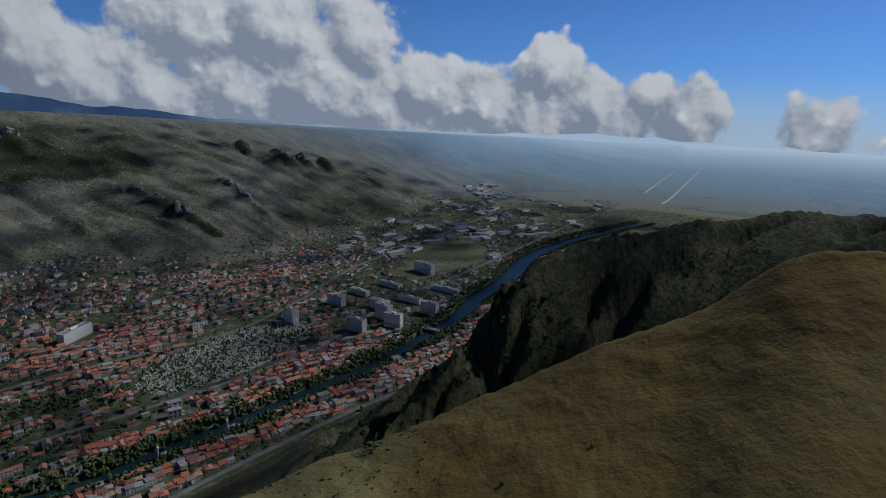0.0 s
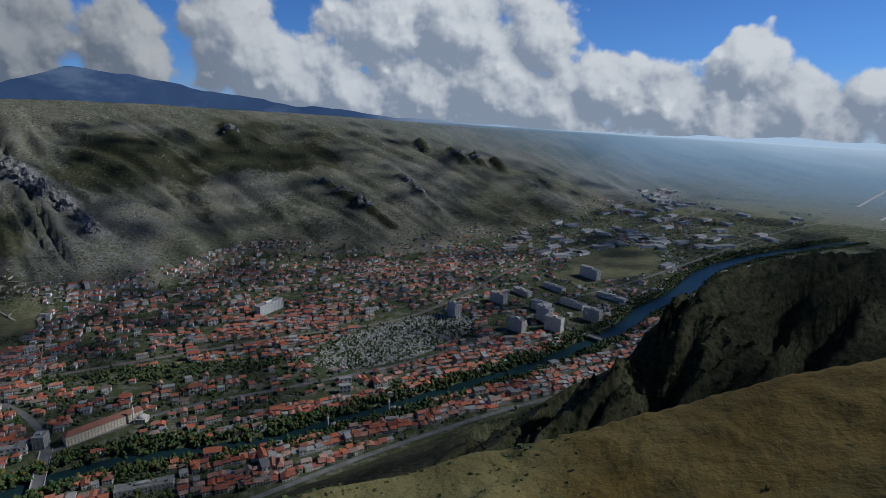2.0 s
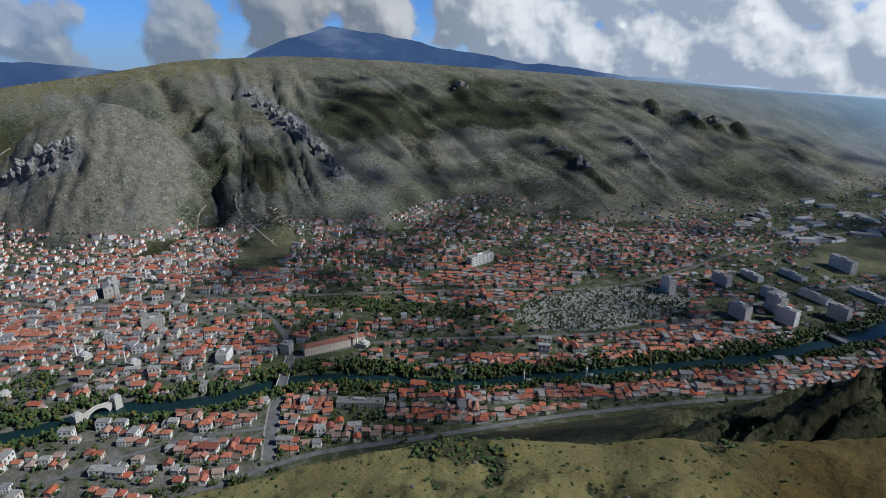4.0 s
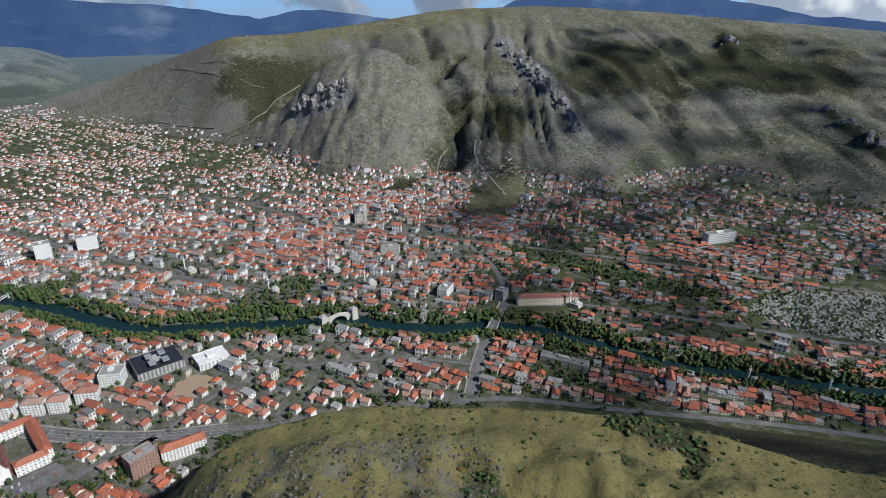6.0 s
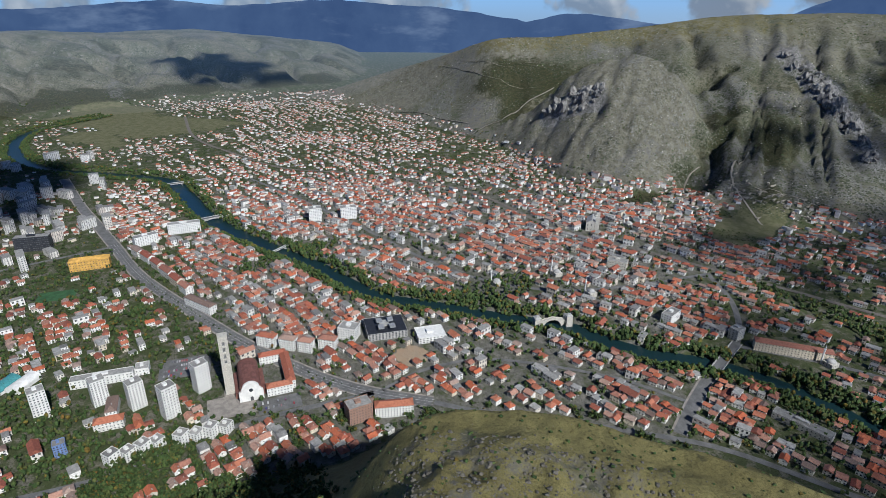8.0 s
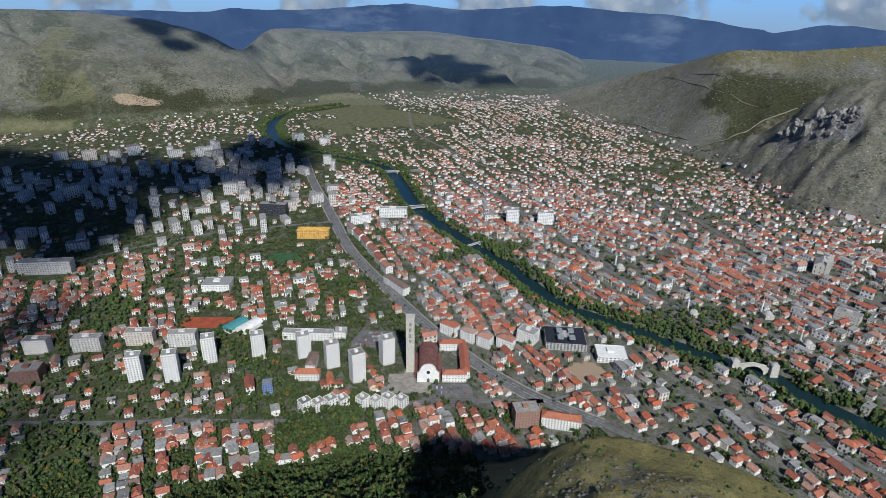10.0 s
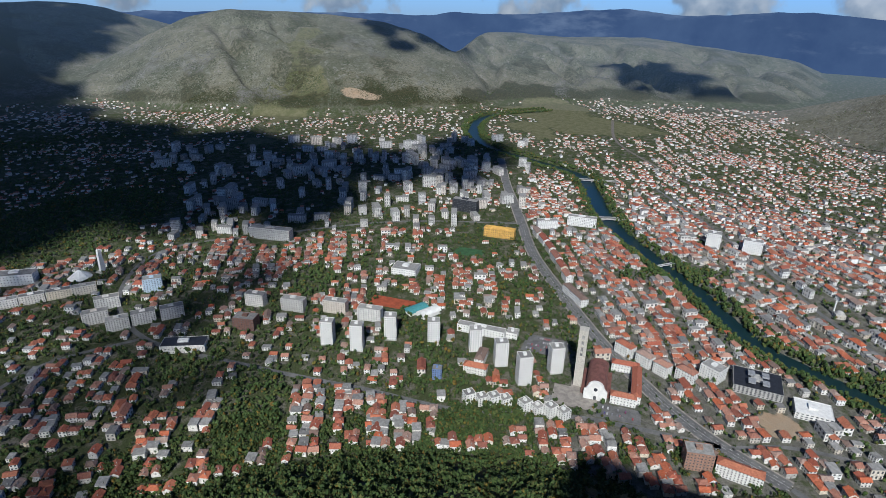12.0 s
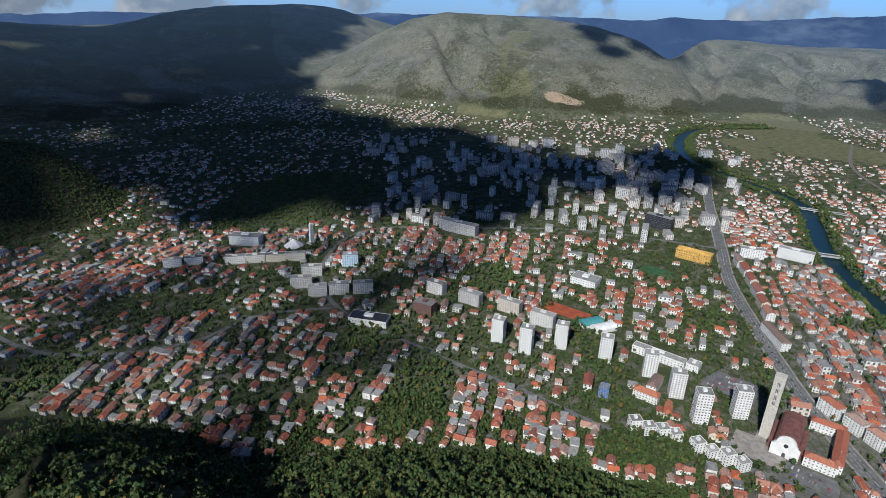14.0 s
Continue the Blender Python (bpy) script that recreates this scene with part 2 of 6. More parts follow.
def water_look(n, pos):
    return n.mix(n.noise(pos, 0.01, 3.0), rgb(0.006, 0.020, 0.026), rgb(0.012, 0.034, 0.036))


M_WATER = material("river_water", water_look, 0.32, (0.35, 0.3, 0.5), 0.3)


def ground_look(n, pos):
    big, mid, fine = n.noise(pos, 0.006, 6.0, 0.6), n.noise(pos, 0.05, 6.0, 0.7), n.noise(pos, 0.45, 5.0, 0.7)
    speck, wide = n.noise(pos, 0.13, 7.0, 0.8), n.noise(pos, 0.014, 5.0, 0.65)

    def dots(scale, size, lo, hi):
        """Single bushes: round spots, thicker where the wide noise is high."""
        cell = n.add("ShaderNodeTexVoronoi")
        n.put(cell, "Vector", n.vec("ADD", pos, scaled(n, n.add("ShaderNodeTexNoise", pos).outputs[1], 2.0)))
        n.put(cell, "Scale", scale)
        return n.math("MULTIPLY", n.span(cell.outputs["Distance"], size, size * 0.55), n.span(wide, lo, hi))

    shrubs = n.math("MAXIMUM", dots(0.085, 0.42, 0.44, 0.62), dots(0.21, 0.40, 0.40, 0.56))
    leaf = rgb(0.030, 0.040, 0.018)
    tuft = n.noise(pos, 1.7, 4.0, 0.75)
    meadow = n.mix(n.span(mid, 0.35, 0.65), rgb(0.215, 0.190, 0.080), rgb(0.130, 0.118, 0.052))
    meadow = n.mix(n.attr("gold"), meadow, n.mix(n.span(mid, 0.35, 0.65), rgb(0.140, 0.086, 0.017), rgb(0.088, 0.056, 0.015)))
    meadow = n.mix(n.span(big, 0.40, 0.60, 0.0, 0.6), meadow, rgb(0.140, 0.116, 0.046))
    meadow = n.mix(n.span(fine, 0.52, 0.72), meadow, rgb(0.075, 0.066, 0.028))
    meadow = n.mix(n.span(tuft, 0.48, 0.62, 0.0, 0.8), meadow, rgb(0.088, 0.076, 0.028))
    meadow = n.mix(n.span(speck, 0.58, 0.66), meadow, rgb(0.045, 0.048, 0.022))
    heath = n.mix(n.span(big, 0.36, 0.64), rgb(0.160, 0.149, 0.110), rgb(0.090, 0.094, 0.064))
    heath = n.mix(n.span(mid, 0.50, 0.64, 0.0, 0.8), heath, rgb(0.215, 0.205, 0.182))
    heath = n.mix(n.span(fine, 0.54, 0.70), heath, rgb(0.060, 0.064, 0.036))
    heath = n.mix(n.span(speck, 0.52, 0.60, 0.0, 0.7), heath, rgb(0.066, 0.070, 0.040))
    bare = n.mix(n.span(mid, 0.38, 0.62), rgb(0.168, 0.156, 0.118), rgb(0.104, 0.099, 0.074))
    bare = n.mix(n.span(speck, 0.50, 0.62), bare, rgb(0.20, 0.195, 0.182))
    bare = n.mix(n.span(fine, 0.55, 0.68, 0.0, 0.8), bare, rgb(0.085, 0.080, 0.050))
    bare = n.mix(dots(0.12, 0.34, 0.52, 0.70), bare, leaf)
    stone = n.mix(n.span(speck, 0.38, 0.6), rgb(0.25, 0.242, 0.23), rgb(0.105, 0.10, 0.094))
    stone = n.mix(n.span(mid, 0.55, 0.70), stone, rgb(0.075, 0.080, 0.050))
    bush = n.mix(n.span(speck, 0.40, 0.60), rgb(0.026, 0.029, 0.014), rgb(0.066, 0.062, 0.034))
    bush = n.mix(dots(0.16, 0.45, 0.30, 0.50), bush, rgb(0.020, 0.027, 0.012))
    yard = n.mix(n.span(mid, 0.46, 0.64), rgb(0.056, 0.068, 0.030), rgb(0.16, 0.145, 0.118))
    yard = n.mix(n.span(fine, 0.50, 0.62), yard, rgb(0.036, 0.046, 0.020))
    paved = n.mix(n.span(speck, 0.40, 0.60), rgb(0.19, 0.178, 0.160), rgb(0.095, 0.092, 0.078))
    paved = n.mix(n.span(fine, 0.56, 0.66), paved, rgb(0.040, 0.050, 0.022))
    field = n.mix(n.span(mid, 0.4, 0.6), rgb(0.100, 0.104, 0.052), rgb(0.145, 0.136, 0.080))
    field = n.mix(n.span(speck, 0.56, 0.66), field, rgb(0.045, 0.056, 0.025))
    earth = n.mix(mid, rgb(0.34, 0.22, 0.13), rgb(0.30, 0.26, 0.20))
    c = yard
    for name, colour in (("paved", paved), ("heath", heath), ("bare", bare), ("meadow", meadow), ("field", field), ("bush", bush), ("stone", stone), ("earth", earth)):
        f = n.math("ADD", n.attr(name), n.math("MULTIPLY", n.math("SUBTRACT", n.math("MULTIPLY", n.math("ADD", speck, mid), 0.5), 0.5), 2.6))
        c = n.mix(n.span(f, 0.32, 0.68), c, colour)
    # bushes and loose rocks on the open slopes
    slope = n.attr("heath")
    c = n.mix(n.math("MULTIPLY", n.math("MULTIPLY", dots(0.17, 0.30, 0.42, 0.62), slope), 0.75), c, rgb(0.27, 0.262, 0.245))
    return n.mix(n.math("MULTIPLY", n.math("MULTIPLY", n.math("MAXIMUM", shrubs, dots(0.14, 0.36, 0.30, 0.50)), slope), n.math("SUBTRACT", 0.92, n.math("MULTIPLY", n.attr("bare"), 0.5))), c, leaf)


M_GROUND = material("ground_cover", ground_look, 0.95, (0.11, 0.8, 2.4), 0.1)

# ---------------------------------------------------------------- the lie of the land
LATTICE = np.random.RandomState(7).rand(256, 256)


def lattice_noise(x, y):
    xi, yi = np.floor(x).astype(int), np.floor(y).astype(int)
    fx, fy = x - xi, y - yi
    fx, fy = fx * fx * (3 - 2 * fx), fy * fy * (3 - 2 * fy)
    a, b = LATTICE[xi & 255, yi & 255], LATTICE[(xi + 1) & 255, yi & 255]
    c, e = LATTICE[xi & 255, (yi + 1) & 255], LATTICE[(xi + 1) & 255, (yi + 1) & 255]
    return (a * (1 - fx) + b * fx) * (1 - fy) + (c * (1 - fx) + e * fx) * fy


def fbm(x, y, size, octaves=4):
    total, gain = 0.0, 0.5
    for k in range(octaves):
        total = total + gain * (lattice_noise(x / size + 17.3 * k, y / size - 9.1 * k) - 0.5)
        size, gain = size / 2.03, gain * 0.5
    return total


def smooth(v, lo, hi):
    t = np.clip((v - lo) / (hi - lo), 0, 1)
    return t * t * (3 - 2 * t)


def by_bearing(az, rows, column, soft=0):
    """A column of a table by bearing; soft rounds its corners over so many half degrees."""
    if not soft:
        return np.interp(az, [r[0] for r in rows], [r[column] for r in rows])
    fine = np.arange(-200, 225, 0.5)
    v = np.interp(fine, [r[0] for r in rows], [r[column] for r in rows])
    bell = np.exp(-0.5 * (np.arange(-3 * soft, 3 * soft + 1) / soft) ** 2)
    v = np.convolve(np.pad(v, 3 * soft, mode="edge"), bell / bell.sum(), mode="valid")
    return np.interp(az, fine, v)


# The near hill: brow (bearing, distance, height), then hollow, second ridge and foot.
BROW = ((-175, 350, 165), (-155, 300, 120), (-110, 260, 190), (-60, 330, 345), (-36, 350, 385), (-30, 345, 376), (-24, 320, 343), (-16, 300, 327), (-6, 280, 304), (6, 262, 285), (22, 240, 276), (35, 230, 277),
        (58, 222, 272), (80, 220, 273), (87.5, 214, 277), (91.5, 212, 269), (98, 208, 238), (105, 212, 196), (112, 215, 176), (150, 220, 172), (168, 225, 175), (176, 290, 165), (185, 350, 165))
RIDGE = ((-175, 420, 140, 540, 82), (-155, 380, 100, 460, 70), (-110, 360, 200, 500, 190), (-60, 480, 300, 800, 290), (-36, 620, 255, 900, 322), (-26, 600, 200, 800, 323), (-18.5, 540, 165, 720, 309), (-10.4, 480, 132, 640, 292), (-4.5, 430, 118, 580, 267),
         (-1.3, 400, 112, 545, 236), (3.9, 370, 124, 470, 215), (9, 330, 190, 400, 185), (15, 320, 222, 380, 180), (35, 300, 208, 380, 138), (58, 300, 198, 380, 128), (87, 300, 196, 380, 125), (98, 290, 160, 370, 88), (106, 300, 124, 390, 62), (115, 300, 119, 390, 60), (168, 310, 120, 400, 62), (177, 380, 125, 480, 74), (185, 420, 140, 540, 82))
FOOT = ((-175, 690), (-155, 900), (-110, 1300), (-60, 1500), (-36, 1500), (-18, 1200), (-10.4, 1050), (-4.5, 950), (0, 885), (4, 845), (11, 768), (19.4, 693), (28.3, 637), (41.4, 584), (53.3, 570), (61.2, 555), (70.6, 543), (80.6, 540), (87, 537), (98, 480), (107, 478), (130, 484), (157, 486), (168, 500), (176, 590), (185, 690))

# The eastern mountain: bearing, distance of its foot, distance and height of its crest.
EAST = ((-20, 3400, 4700, 150), (-12, 3080, 4600, 150), (0, 2600, 4000, 198), (10, 1890, 3300, 251), (20, 1580, 2900, 300), (30, 1570, 2700, 341), (37, 1650, 2600, 364), (45, 1420, 2500, 384), (51, 1380, 2500, 398),
        (57, 1370, 2450, 396), (62, 1400, 2400, 386), (66, 1540, 2350, 362), (70, 1720, 2350, 337), (76, 1820, 2300, 303), (82, 1880, 2300, 288), (86.4, 2040, 2500, 205), (91.2, 2250, 2700, 124), (98, 2620, 2800, 10), (104, 2800, 3000, 0))
# A bare spur that stands before its northern half.
SPUR = ((60.8, 1660, 1700, 0), (62, 1625, 1740, 101), (63, 1570, 1760, 162), (64.1, 1510, 1790, 221), (65.5, 1470, 1820, 260), (67.6, 1443, 1840, 285), (69.7, 1450, 1850, 292), (71.8, 1465, 1855, 271), (73.4, 1490, 1860, 246), (75.0, 1550, 1870, 206), (76.1, 1600, 1880, 155), (78.2, 1700, 1900, 110), (80.4, 1830, 1930, 62), (83.2, 1930, 1960, 4))
# The northern and north-western hills, the same way.
NORTH = ((88, 4300, 4600, 0), (92, 3500, 4300, -40), (96, 3100, 4200, 107), (101.9, 2950, 4100, 163), (108, 2800, 4100, 208), (115, 2760, 3900, 205), (118.6, 2707, 3900, 228), (122, 2560, 3700, 240), (124.5, 2480, 3000, 180), (127.4, 2424, 3200, 250), (131, 2370, 3250, 300), (136, 2320, 3250, 346),
         (140, 2370, 3250, 354), (144.6, 2430, 3250, 356), (148.2, 2520, 3280, 316), (152.3, 2700, 3300, 201), (154.9, 2830, 3300, 115), (157.5, 3000, 3280, 61), (160.1, 3200, 3260, 0))
NORTHWEST = ((143, 3500, 4500, 120), (149.7, 3300, 4500, 228), (152.2, 3150, 4500, 287), (156.2, 2950, 4500, 356), (161.4, 2750, 4500, 349), (166.4, 2600, 4400, 322), (170, 2450, 4300, 275), (172.6, 2350, 4200, 216), (176.5, 2300, 4200, 219), (180, 2300, 4200, 251), (200, 2300, 4200, 250))
# The wooded western spur.
WEST = ((172, 1330, 1500, 0), (175.1, 1320, 1470, 6), (176.1, 1315, 1470, 52), (177.8, 1310, 1480, 106), (179.8, 1300, 1480, 143), (182, 1290, 1500, 155), (190, 1250, 1500, 175), (200, 1250, 1500, 200))

RIVER = ((701, 2231), (366, 1910), (202, 1676), (130, 1472), (45, 1306), (5, 1190), (-48, 1089), (-126, 954), (-230, 822), (-306, 732), (-372, 655), (-421, 598), (-480, 550), (-559, 496), (-600, 456), (-634, 408), (-664, 328), (-700, 276), (-740, 235), (-752, 195),
         (-772, 137), (-798, 79), (-819, 18), (-845, -43), (-903, -103), (-966, -158), (-1039, -242), (-1128, -337), (-1215, -418), (-1345, -500), (-1475, -585), (-1515, -655), (-1545, -760), (-1616, -977), (-1810, -1162), (-2070, -1245), (-2340, -1125))
RIVER_WIDE = ((0, 34), (500, 42), (900, 46), (1250, 32), (1600, 22), (2100, 18), (2400, 28), (2900, 24), (3500, 30), (5000, 28))


def line_points(points, step):
    """Evenly spaced points along a smooth line, with the way along it."""
    p = np.array(points, float)
    q = np.vstack([2 * p[0] - p[1], p, 2 * p[-1] - p[-2]])
    out = []
    for i in range(1, len(q) - 2):
        t = np.linspace(0, 1, 12, endpoint=False)[:, None]
        a, b, c, e = q[i - 1], q[i], q[i + 1], q[i + 2]
        out.append(0.5 * (2 * b + (c - a) * t + (2 * a - 5 * b + 4 * c - e) * t ** 2 + (3 * b - a - 3 * c + e) * t ** 3))
    out = np.vstack(out + [p[-1:]])
    run = np.concatenate([[0], np.cumsum(np.hypot(*np.diff(out, axis=0).T))])
    s = np.arange(0, run[-1], step)
    return np.stack([np.interp(s, run, out[:, 0]), np.interp(s, run, out[:, 1])], 1), s


def gap_to(x, y, points, limit=200.0):
    """Distance from each place to a line of points, and the number of the nearest one."""
    x, y = np.asarray(x, float), np.asarray(y, float)
    best, which = np.full(x.shape, limit), np.zeros(x.shape, int)
    along = np.argsort(x)
    sorted_x = x[along]
    for i, (px, py) in enumerate(points):
        lo, hi = np.searchsorted(sorted_x, (px - limit, px + limit))
        some = along[lo:hi]
        d = np.hypot(x[some] - px, y[some] - py)
        near = d < best[some]
        best[some[near]], which[some[near]] = d[near], i
    return best, which


RIVER_LINE, RIVER_RUN = line_points(RIVER, 14.0)
RIVER_HALF = np.interp(RIVER_RUN, [r[0] for r in RIVER_WIDE], [r[1] for r in RIVER_WIDE]) / 2


def polar(x, y):
    az = np.degrees(np.arctan2(-np.asarray(x, float), np.asarray(y, float)))
    return np.where(az < -175, az + 360, az), np.hypot(x, y)


def mountain(az, r, rows, power=0.92, soft=2):
    foot, crest_r, crest_z = (by_bearing(az, rows, k, soft) for k in (1, 2, 3))
    s = (r - foot) / np.maximum(crest_r - foot, 1)
    up = np.clip(s, 0, 1) ** power
    past = np.clip(s - 1, 0, None)
    inside = (az >= rows[0][0]) & (az <= rows[-1][0])
    return np.where(inside & (s > 0), crest_z * up - past * 60, 0), np.where(inside, np.clip(s, 0, 2), 0)


# Outcrops on the eastern slope: bearing, distance, height, half width across, half depth.
CRAGS = ((57.0, 2120, 30, 30, 50), (56.0, 2050, 34, 34, 50), (55.0, 1990, 36, 34, 50), (53.9, 1930, 42, 30, 50), (52.4, 1830, 40, 32, 50), (51.2, 1780, 38, 26, 46), (50.2, 1700, 34, 24, 42), (49.4, 1640, 28, 22, 38))


# Rock ribs (raised) and ravines (sunk): bearing and distance of both ends, height, half width.
RIBS = ((30.4, 2060, 26.5, 1890, 15, 24), (26.5, 1890, 23.4, 1765, 15, 26), (22.4, 2160, 19.0, 1910, 15, 24), (17.8, 2590, 16.4, 2470, 26, 32), (15.4, 2590, 14.6, 2500, 26, 30), (13.4, 2590, 12.6, 2500, 24, 30), (20.6, 2590, 20.0, 2500, 22, 30),
        (38.4, 2400, 37.2, 2300, 24, 36), (66.5, 1380, 62.6, 1520, -26, 42), (62.6, 1520, 60.6, 1720, -28, 60), (60.6, 1720, 62.5, 2000, -28, 70), (62.5, 2000, 64.5, 2250, -26, 60), (33.5, 1900, 31.0, 1680, -9, 40), (44.0, 2250, 41.0, 1800, -9, 50), (78.5, 1850, 80.0, 2150, -12, 50))


def land(x, y):
    """Height of the ground, and masks of its cover."""
    x, y = np.asarray(x, float), np.asarray(y, float)
    az, r = polar(x, y)
    z = 2.0 * fbm(x, y, 160) + 0.0 * x
    # the plain climbs towards the far south
    rise = np.clip((r - 3000) / 1950, 0, 1)
    z = z + 142 * rise * smooth(az, 40, 10)
    east, es = mountain(az, r, EAST, 0.95)
    spur, ss = mountain(az, r, SPUR, 0.95, 1)
    cliff = smooth(az, 70.4, 71.6) * smooth(az, 77.4, 76.4)
    step = 0.66 + 0.05 * fbm(x, y, 60, 3)
    spur = spur + cliff * 0.22 * by_bearing(az, SPUR, 3, 1) * (smooth(ss, step, step + 0.05) - smooth(ss, 0.25, 1.0)) * (ss > 0) * (ss < 1)
    spur = np.where(ss > 1, spur - (ss - 1) * 160, spur)
    spur = spur + smooth(ss, 0.0, 0.2) * smooth(ss, 1.3, 0.95) * (26 * fbm(x, y, 130, 6) - 12 * smooth(np.abs(fbm(az * 9 + r * 0.09 + 14 * fbm(x, y, 160, 3), r * 0.06, 13.0, 5)) * 2, 0.22, 0.0))
    north, ns = mountain(az, r, NORTH, 0.8, 1)
    beyond, bs = mountain(az, r, NORTHWEST, 0.85)
    west, ws = mountain(az, r, WEST, 0.8)
    slant = np.where(az < 62, 0.022 + 0.05 * smooth(az, 62, 50), 0.022)
    gully = np.abs(fbm(az * 3.4 - r * slant + 9 * fbm(x, y, 420, 4), r * 0.03, 20.0, 6)) * 2
    ease = smooth(es, 0.02, 0.25) * smooth(es, 1.05, 0.75)
    east = east + ease * (6 - 26 * smooth(gully, 0.24, 0.0)) * smooth(az, 92, 70) * (0.45 + 0.55 * smooth(az, 25, 55)) + smooth(es, 0, .3) * 36 * fbm(x, y, 260, 6) * smooth(az, 96, 80) * (0.45 + 0.55 * smooth(es, 1.0, 0.8))
    ease = smooth(ns, 0.02, 0.3) * smooth(ns, 1.0, 0.7)
    north = north + ease * (12 - 62 * smooth(gully, 0.22, 0.0)) + smooth(ns, 0, .3) * 34 * fbm(x, y, 300, 6)
    beyond = beyond + smooth(bs, 0.02, 0.3) * (40 * fbm(x, y, 420, 6) - 30 * smooth(gully, 0.2, 0.0) * smooth(bs, 1.0, 0.7))
    west = west + smooth(ws, 0, 0.3) * 14 * fbm(x, y, 120, 4)
    crag, broken, jag = 0.0 * x, 0.9 * fbm(x, y, 60, 4), fbm(x * 0.8 + y * 0.6, (y * 0.8 - x * 0.6) * 0.5, 34, 3)
    for a, d, high, across, deep in CRAGS:
        cx, cy = -math.sin(radians(a)) * d, math.cos(radians(a)) * d
        u, v = (r - d) / deep, np.radians(az - a) * r / across
        u = np.where(u < 0, u * 1.9, u * 0.4) if across < 100 else u
        q = np.sqrt(u * u + v * v) + broken
        east = east + high * smooth(q, 1.0, 0.35) * (0.3 if across < 100 else 1.0)
        crag = np.maximum(crag, smooth(q, 1.4, 0.8) * smooth(u, 0.5, 0.1) * (across < 100))
    dark, ragged = 0.0 * x, 2.2 * fbm(x, y, 80, 5)
    for a0, d0, a1, d1, high, half in RIBS:
        p0, p1 = (np.array((-math.sin(radians(a)) * d, math.cos(radians(a)) * d)) for a, d in ((a0, d0), (a1, d1)))
        w_ = p1 - p0
        f = np.clip(((x - p0[0]) * w_[0] + (y - p0[1]) * w_[1]) / (w_ @ w_), 0, 1)
        gap = np.hypot(x - p0[0] - f * w_[0], y - p0[1] - f * w_[1]) / half + ragged
        east = east + high * smooth(gap, 1.0, 0.1) * smooth(es, 0.0, 0.1)
        dark = np.maximum(dark, smooth(gap, 1.1, 0.5) * (0.7 if high > 0 else 0.45))
    z = np.maximum.reduce([z, east, spur, north, beyond, west])
    on_spur = smooth(spur - east, -6, 10) * smooth(spur, 2, 12)
    # the near hill
    br, bz = by_bearing(az, BROW, 1, 5), by_bearing(az, BROW, 2, 5)
    hr, hz, rr, rz = (by_bearing(az, RIDGE, k, 3) for k in (1, 2, 3, 4))
    fr = by_bearing(az, FOOT, 1)
    top = 285.0
    s = np.clip(r / br, 0, 1)
    hill = np.where(r < br, top + (bz - top) * s ** 1.4,
                    np.where(r < hr, bz + (hz - bz) * ((r - br) / (hr - br)),
                             np.where(r < rr, hz + (rz - hz) * ((r - hr) / (rr - hr)), rz * np.clip((fr - r) / (fr - rr), 0, 1))))
    on_hill = smooth(r, fr + 6, fr - 12)
    rough_ground = smooth(r, fr, fr - 90) * smooth(r, 20, 120)
    hill = hill + rough_ground * (12 * fbm(x, y, 70, 5) + 4.0 * fbm(x, y, 14, 3)) * (0.8 + 0.2 * smooth(r, br - 10, br + 60)) * smooth(r, 30, br * 0.9)
    hill = hill + 34 * fbm(x + 40, y, 46, 4) * smooth(r, br - 6, br - 44) * smooth(r, 40, 110) * smooth(az, 105, 90) * smooth(az, 4, 20)
    ribs = np.abs(fbm((r + az * 17.0) * 0.1, az * 0.9, 9.0, 4)) * 2
    gorge = smooth(az, 22, 11) * smooth(r, br + 5, br + 60) * np.maximum(smooth(r, rr + 30, rr - 60), smooth(az, -14, -6)) * smooth(r, fr + 5, fr - 25)
    hill = hill + gorge * (9 - 30 * smooth(ribs, 0.30, 0.0))
    z = np.where(hill > 0.5, np.maximum(hill, z * (r > fr)), z)
    # river bed
    d, k = gap_to(x, y, RIVER_LINE)
    half = RIVER_HALF[k]
    bank = smooth(d, half + 16, half - 6) * (r > fr)
    z = z * (1 - bank) - 12.0 * bank
    cover = {}
    slope_e, slope_n, slope_w = np.maximum(smooth(es, 0.0, 0.04) * smooth(east, 2, 12), on_spur), np.maximum(smooth(ns, 0.0, 0.08) * smooth(north, 2, 20), smooth(bs, 0.0, 0.08) * smooth(beyond, 2, 20)), smooth(west, 2, 14)
    plain_e = slope_e * (1 - on_spur)
    cover["heath"] = np.clip(slope_e + slope_n, 0, 1)
    cover["bare"] = np.clip(0.75 * on_spur + plain_e * (0.55 * smooth(az, 52, 60) * smooth(es, 0.55, 0.85) + 0.35 * smooth(az, 76, 84) + 0.45 * smooth(fbm(x + 300, y, 300, 3), 0.02, 0.16)) + slope_n * (0.3 * smooth(fbm(x + 300, y, 200, 4), 0.04, 0.16)), 0, 1)
    cover["paved"] = np.clip(0.28 * smooth(az, 54, 64) * smooth(az, 116, 106) * smooth(r, 1700, 1300) + 0.3 * smooth(az, -14, 4), 0, 1) * (1 - slope_e) * (r > fr)
    cover["meadow"] = np.clip(on_hill * smooth(az, 112, 98) * smooth(az, -130, -100) * (1 - 0.8 * gorge) + 0.5 * slope_e * smooth(es, 0.6, 0.95) * smooth(az, 44, 62) * smooth(az, 95, 84), 0, 1)
